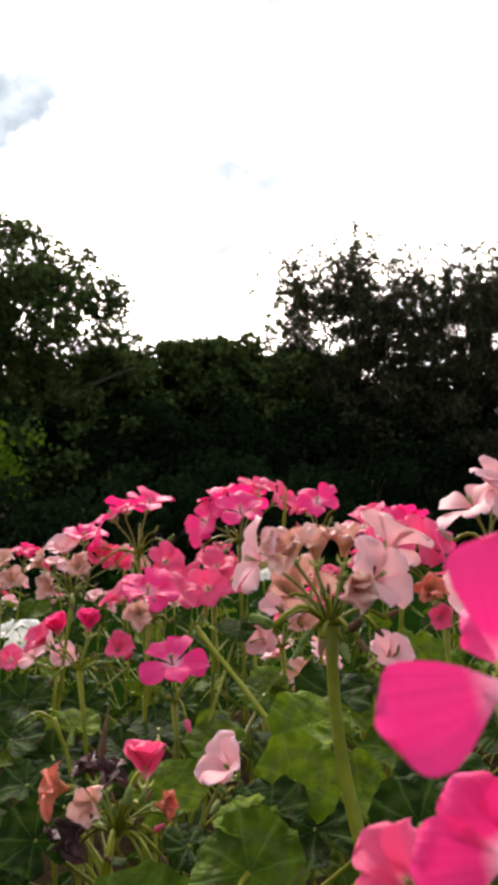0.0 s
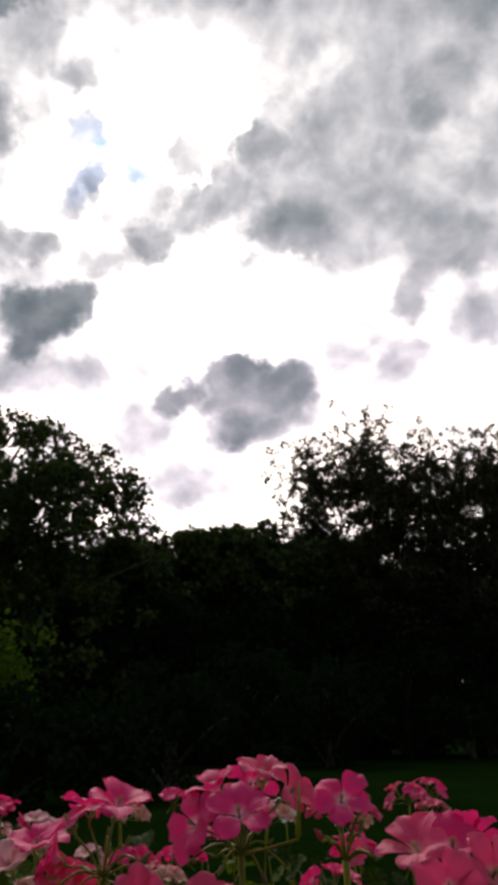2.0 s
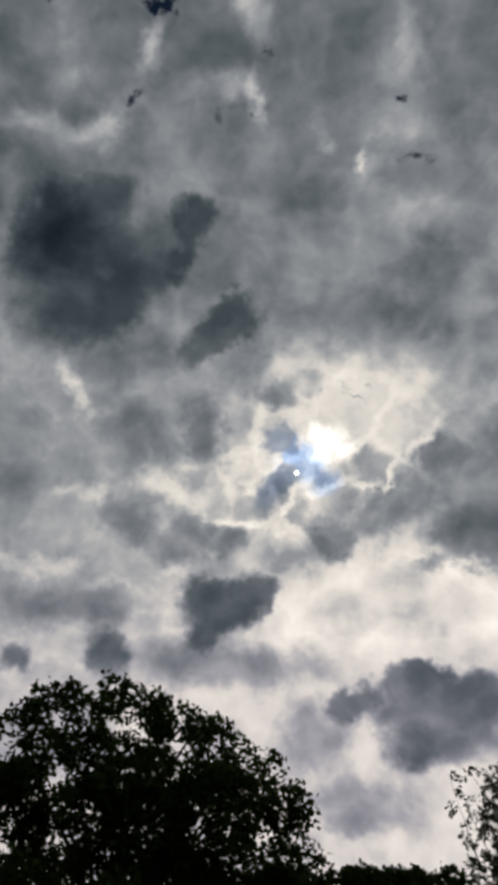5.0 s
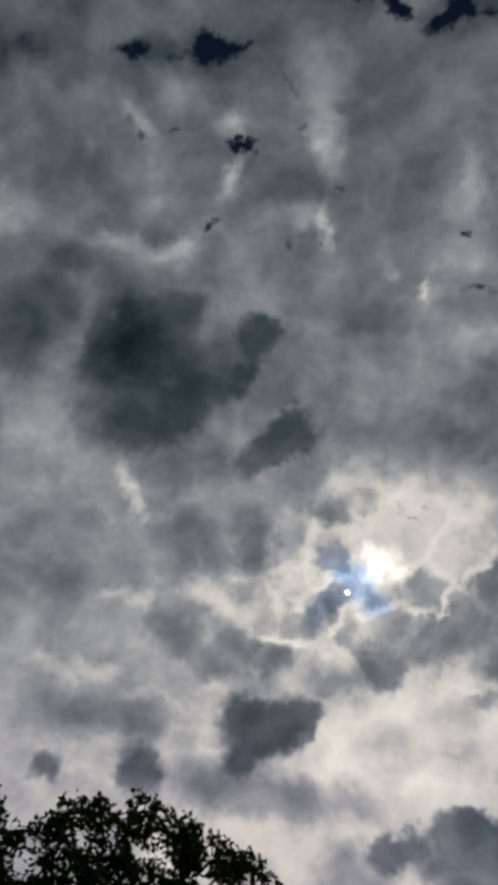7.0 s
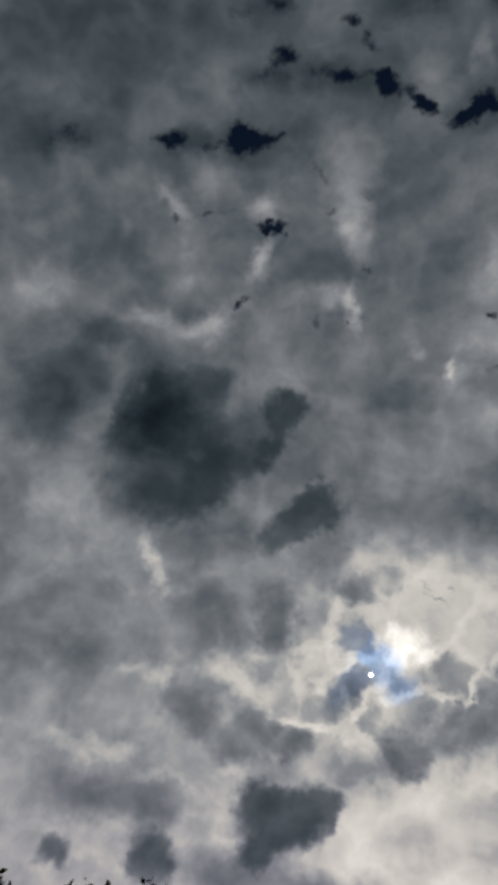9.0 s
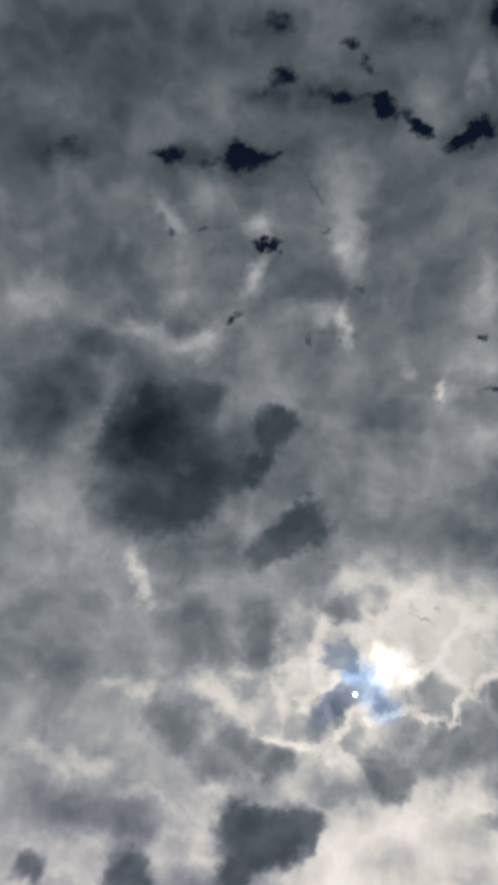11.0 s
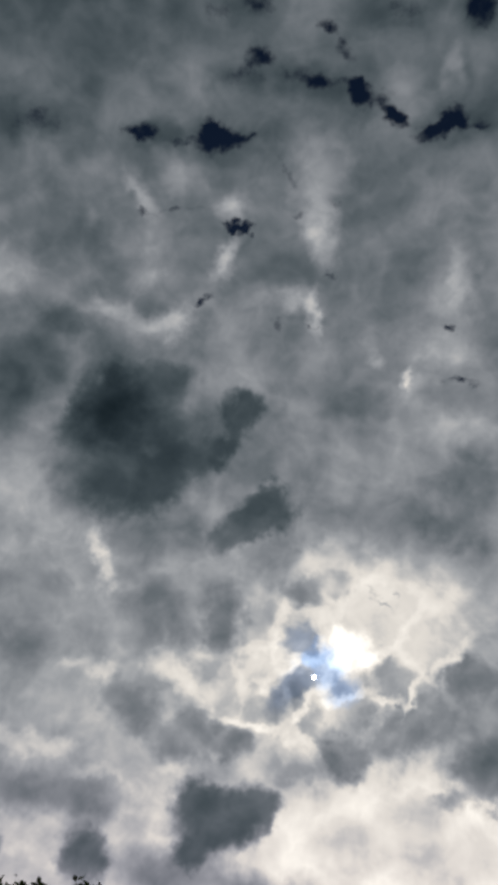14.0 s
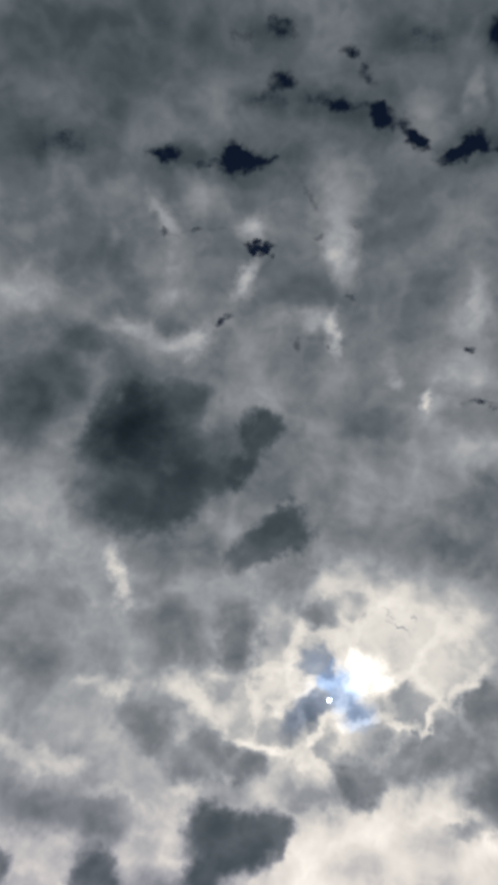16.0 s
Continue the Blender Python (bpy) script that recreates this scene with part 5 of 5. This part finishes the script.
near_leaf((0.009, 0.317, 0.439), 0.016, (-0.30, -0.50, 0.80), 60)
near_leaf((0.030, 0.350, 0.420), 0.020, (0.20, -0.60, 0.80), 10)
near_leaf((-0.102, 0.423, 0.405), 0.018, (0.20, -0.60, 0.80), 10)
near_leaf((-0.162, 0.522, 0.414), 0.022, (0.00, -0.50, 0.90), 0)
near_leaf((-0.132, 0.573, 0.409), 0.020, (0.00, -0.50, 0.90), 30)
near_leaf((0.091, 0.347, 0.443), 0.020, (0.20, -0.50, 0.80), 70)
near_leaf((0.065, 0.297, 0.442), 0.018, (-0.20, -0.60, 0.70), 70)
near_leaf((-0.046, 0.442, 0.407), 0.022, (0.00, -0.50, 0.80), 10)
near_leaf((-0.062, 0.521, 0.422), 0.020, (0.00, -0.40, 0.90), 10)
near_leaf((0.053, 0.477, 0.453), 0.024, (0.00, -0.50, 0.90), 10)
near_leaf((0.020, 0.326, 0.448), 0.019, (-0.25, -0.75, 0.60), 20)
near_leaf((0.030, 0.375, 0.459), 0.020, (0.10, -0.50, 0.85), 60)
near_leaf((-0.000, 0.288, 0.428), 0.021, (-0.10, -0.70, 0.70), 10)
near_leaf((0.076, 0.317, 0.443), 0.019, (0.20, -0.60, 0.75), 90)
near_leaf((-0.097, 0.351, 0.415), 0.017, (0.20, -0.70, 0.70), 30)
near_leaf((-0.128, 0.442, 0.410), 0.017, (-0.10, -0.40, 0.90), 60)
near_leaf((-0.025, 0.319, 0.425), 0.011, (0.20, -0.40, 0.90), 45)
near_leaf((-0.008, 0.533, 0.486), 0.016, (0.00, -0.30, 1.00), 80)
near_leaf((-0.135, 0.623, 0.414), 0.019, (0.10, -0.60, 0.80), 10)
near_leaf((-0.179, 0.602, 0.423), 0.022, (-0.10, -0.60, 0.80), 50)
near_leaf((-0.135, 0.524, 0.403), 0.019, (0.20, -0.50, 0.80), 120)
near_leaf((0.055, 0.379, 0.427), 0.019, (0.30, -0.50, 0.80), 200)
near_leaf((0.084, 0.440, 0.429), 0.019, (0.00, -0.50, 0.90), 20)
near_leaf((-0.002, 0.307, 0.440), 0.012, (-0.20, -0.30, 0.90), 140)
near_leaf((-0.021, 0.470, 0.424), 0.019, (0.10, -0.50, 0.80), 70)
near_leaf((0.011, 0.518, 0.445), 0.019, (-0.10, -0.50, 0.85), 100)
near_leaf((-0.089, 0.544, 0.401), 0.019, (0.00, -0.50, 0.90), 10)
near_leaf((0.066, 0.499, 0.438), 0.019, (0.10, -0.50, 0.80), 160)
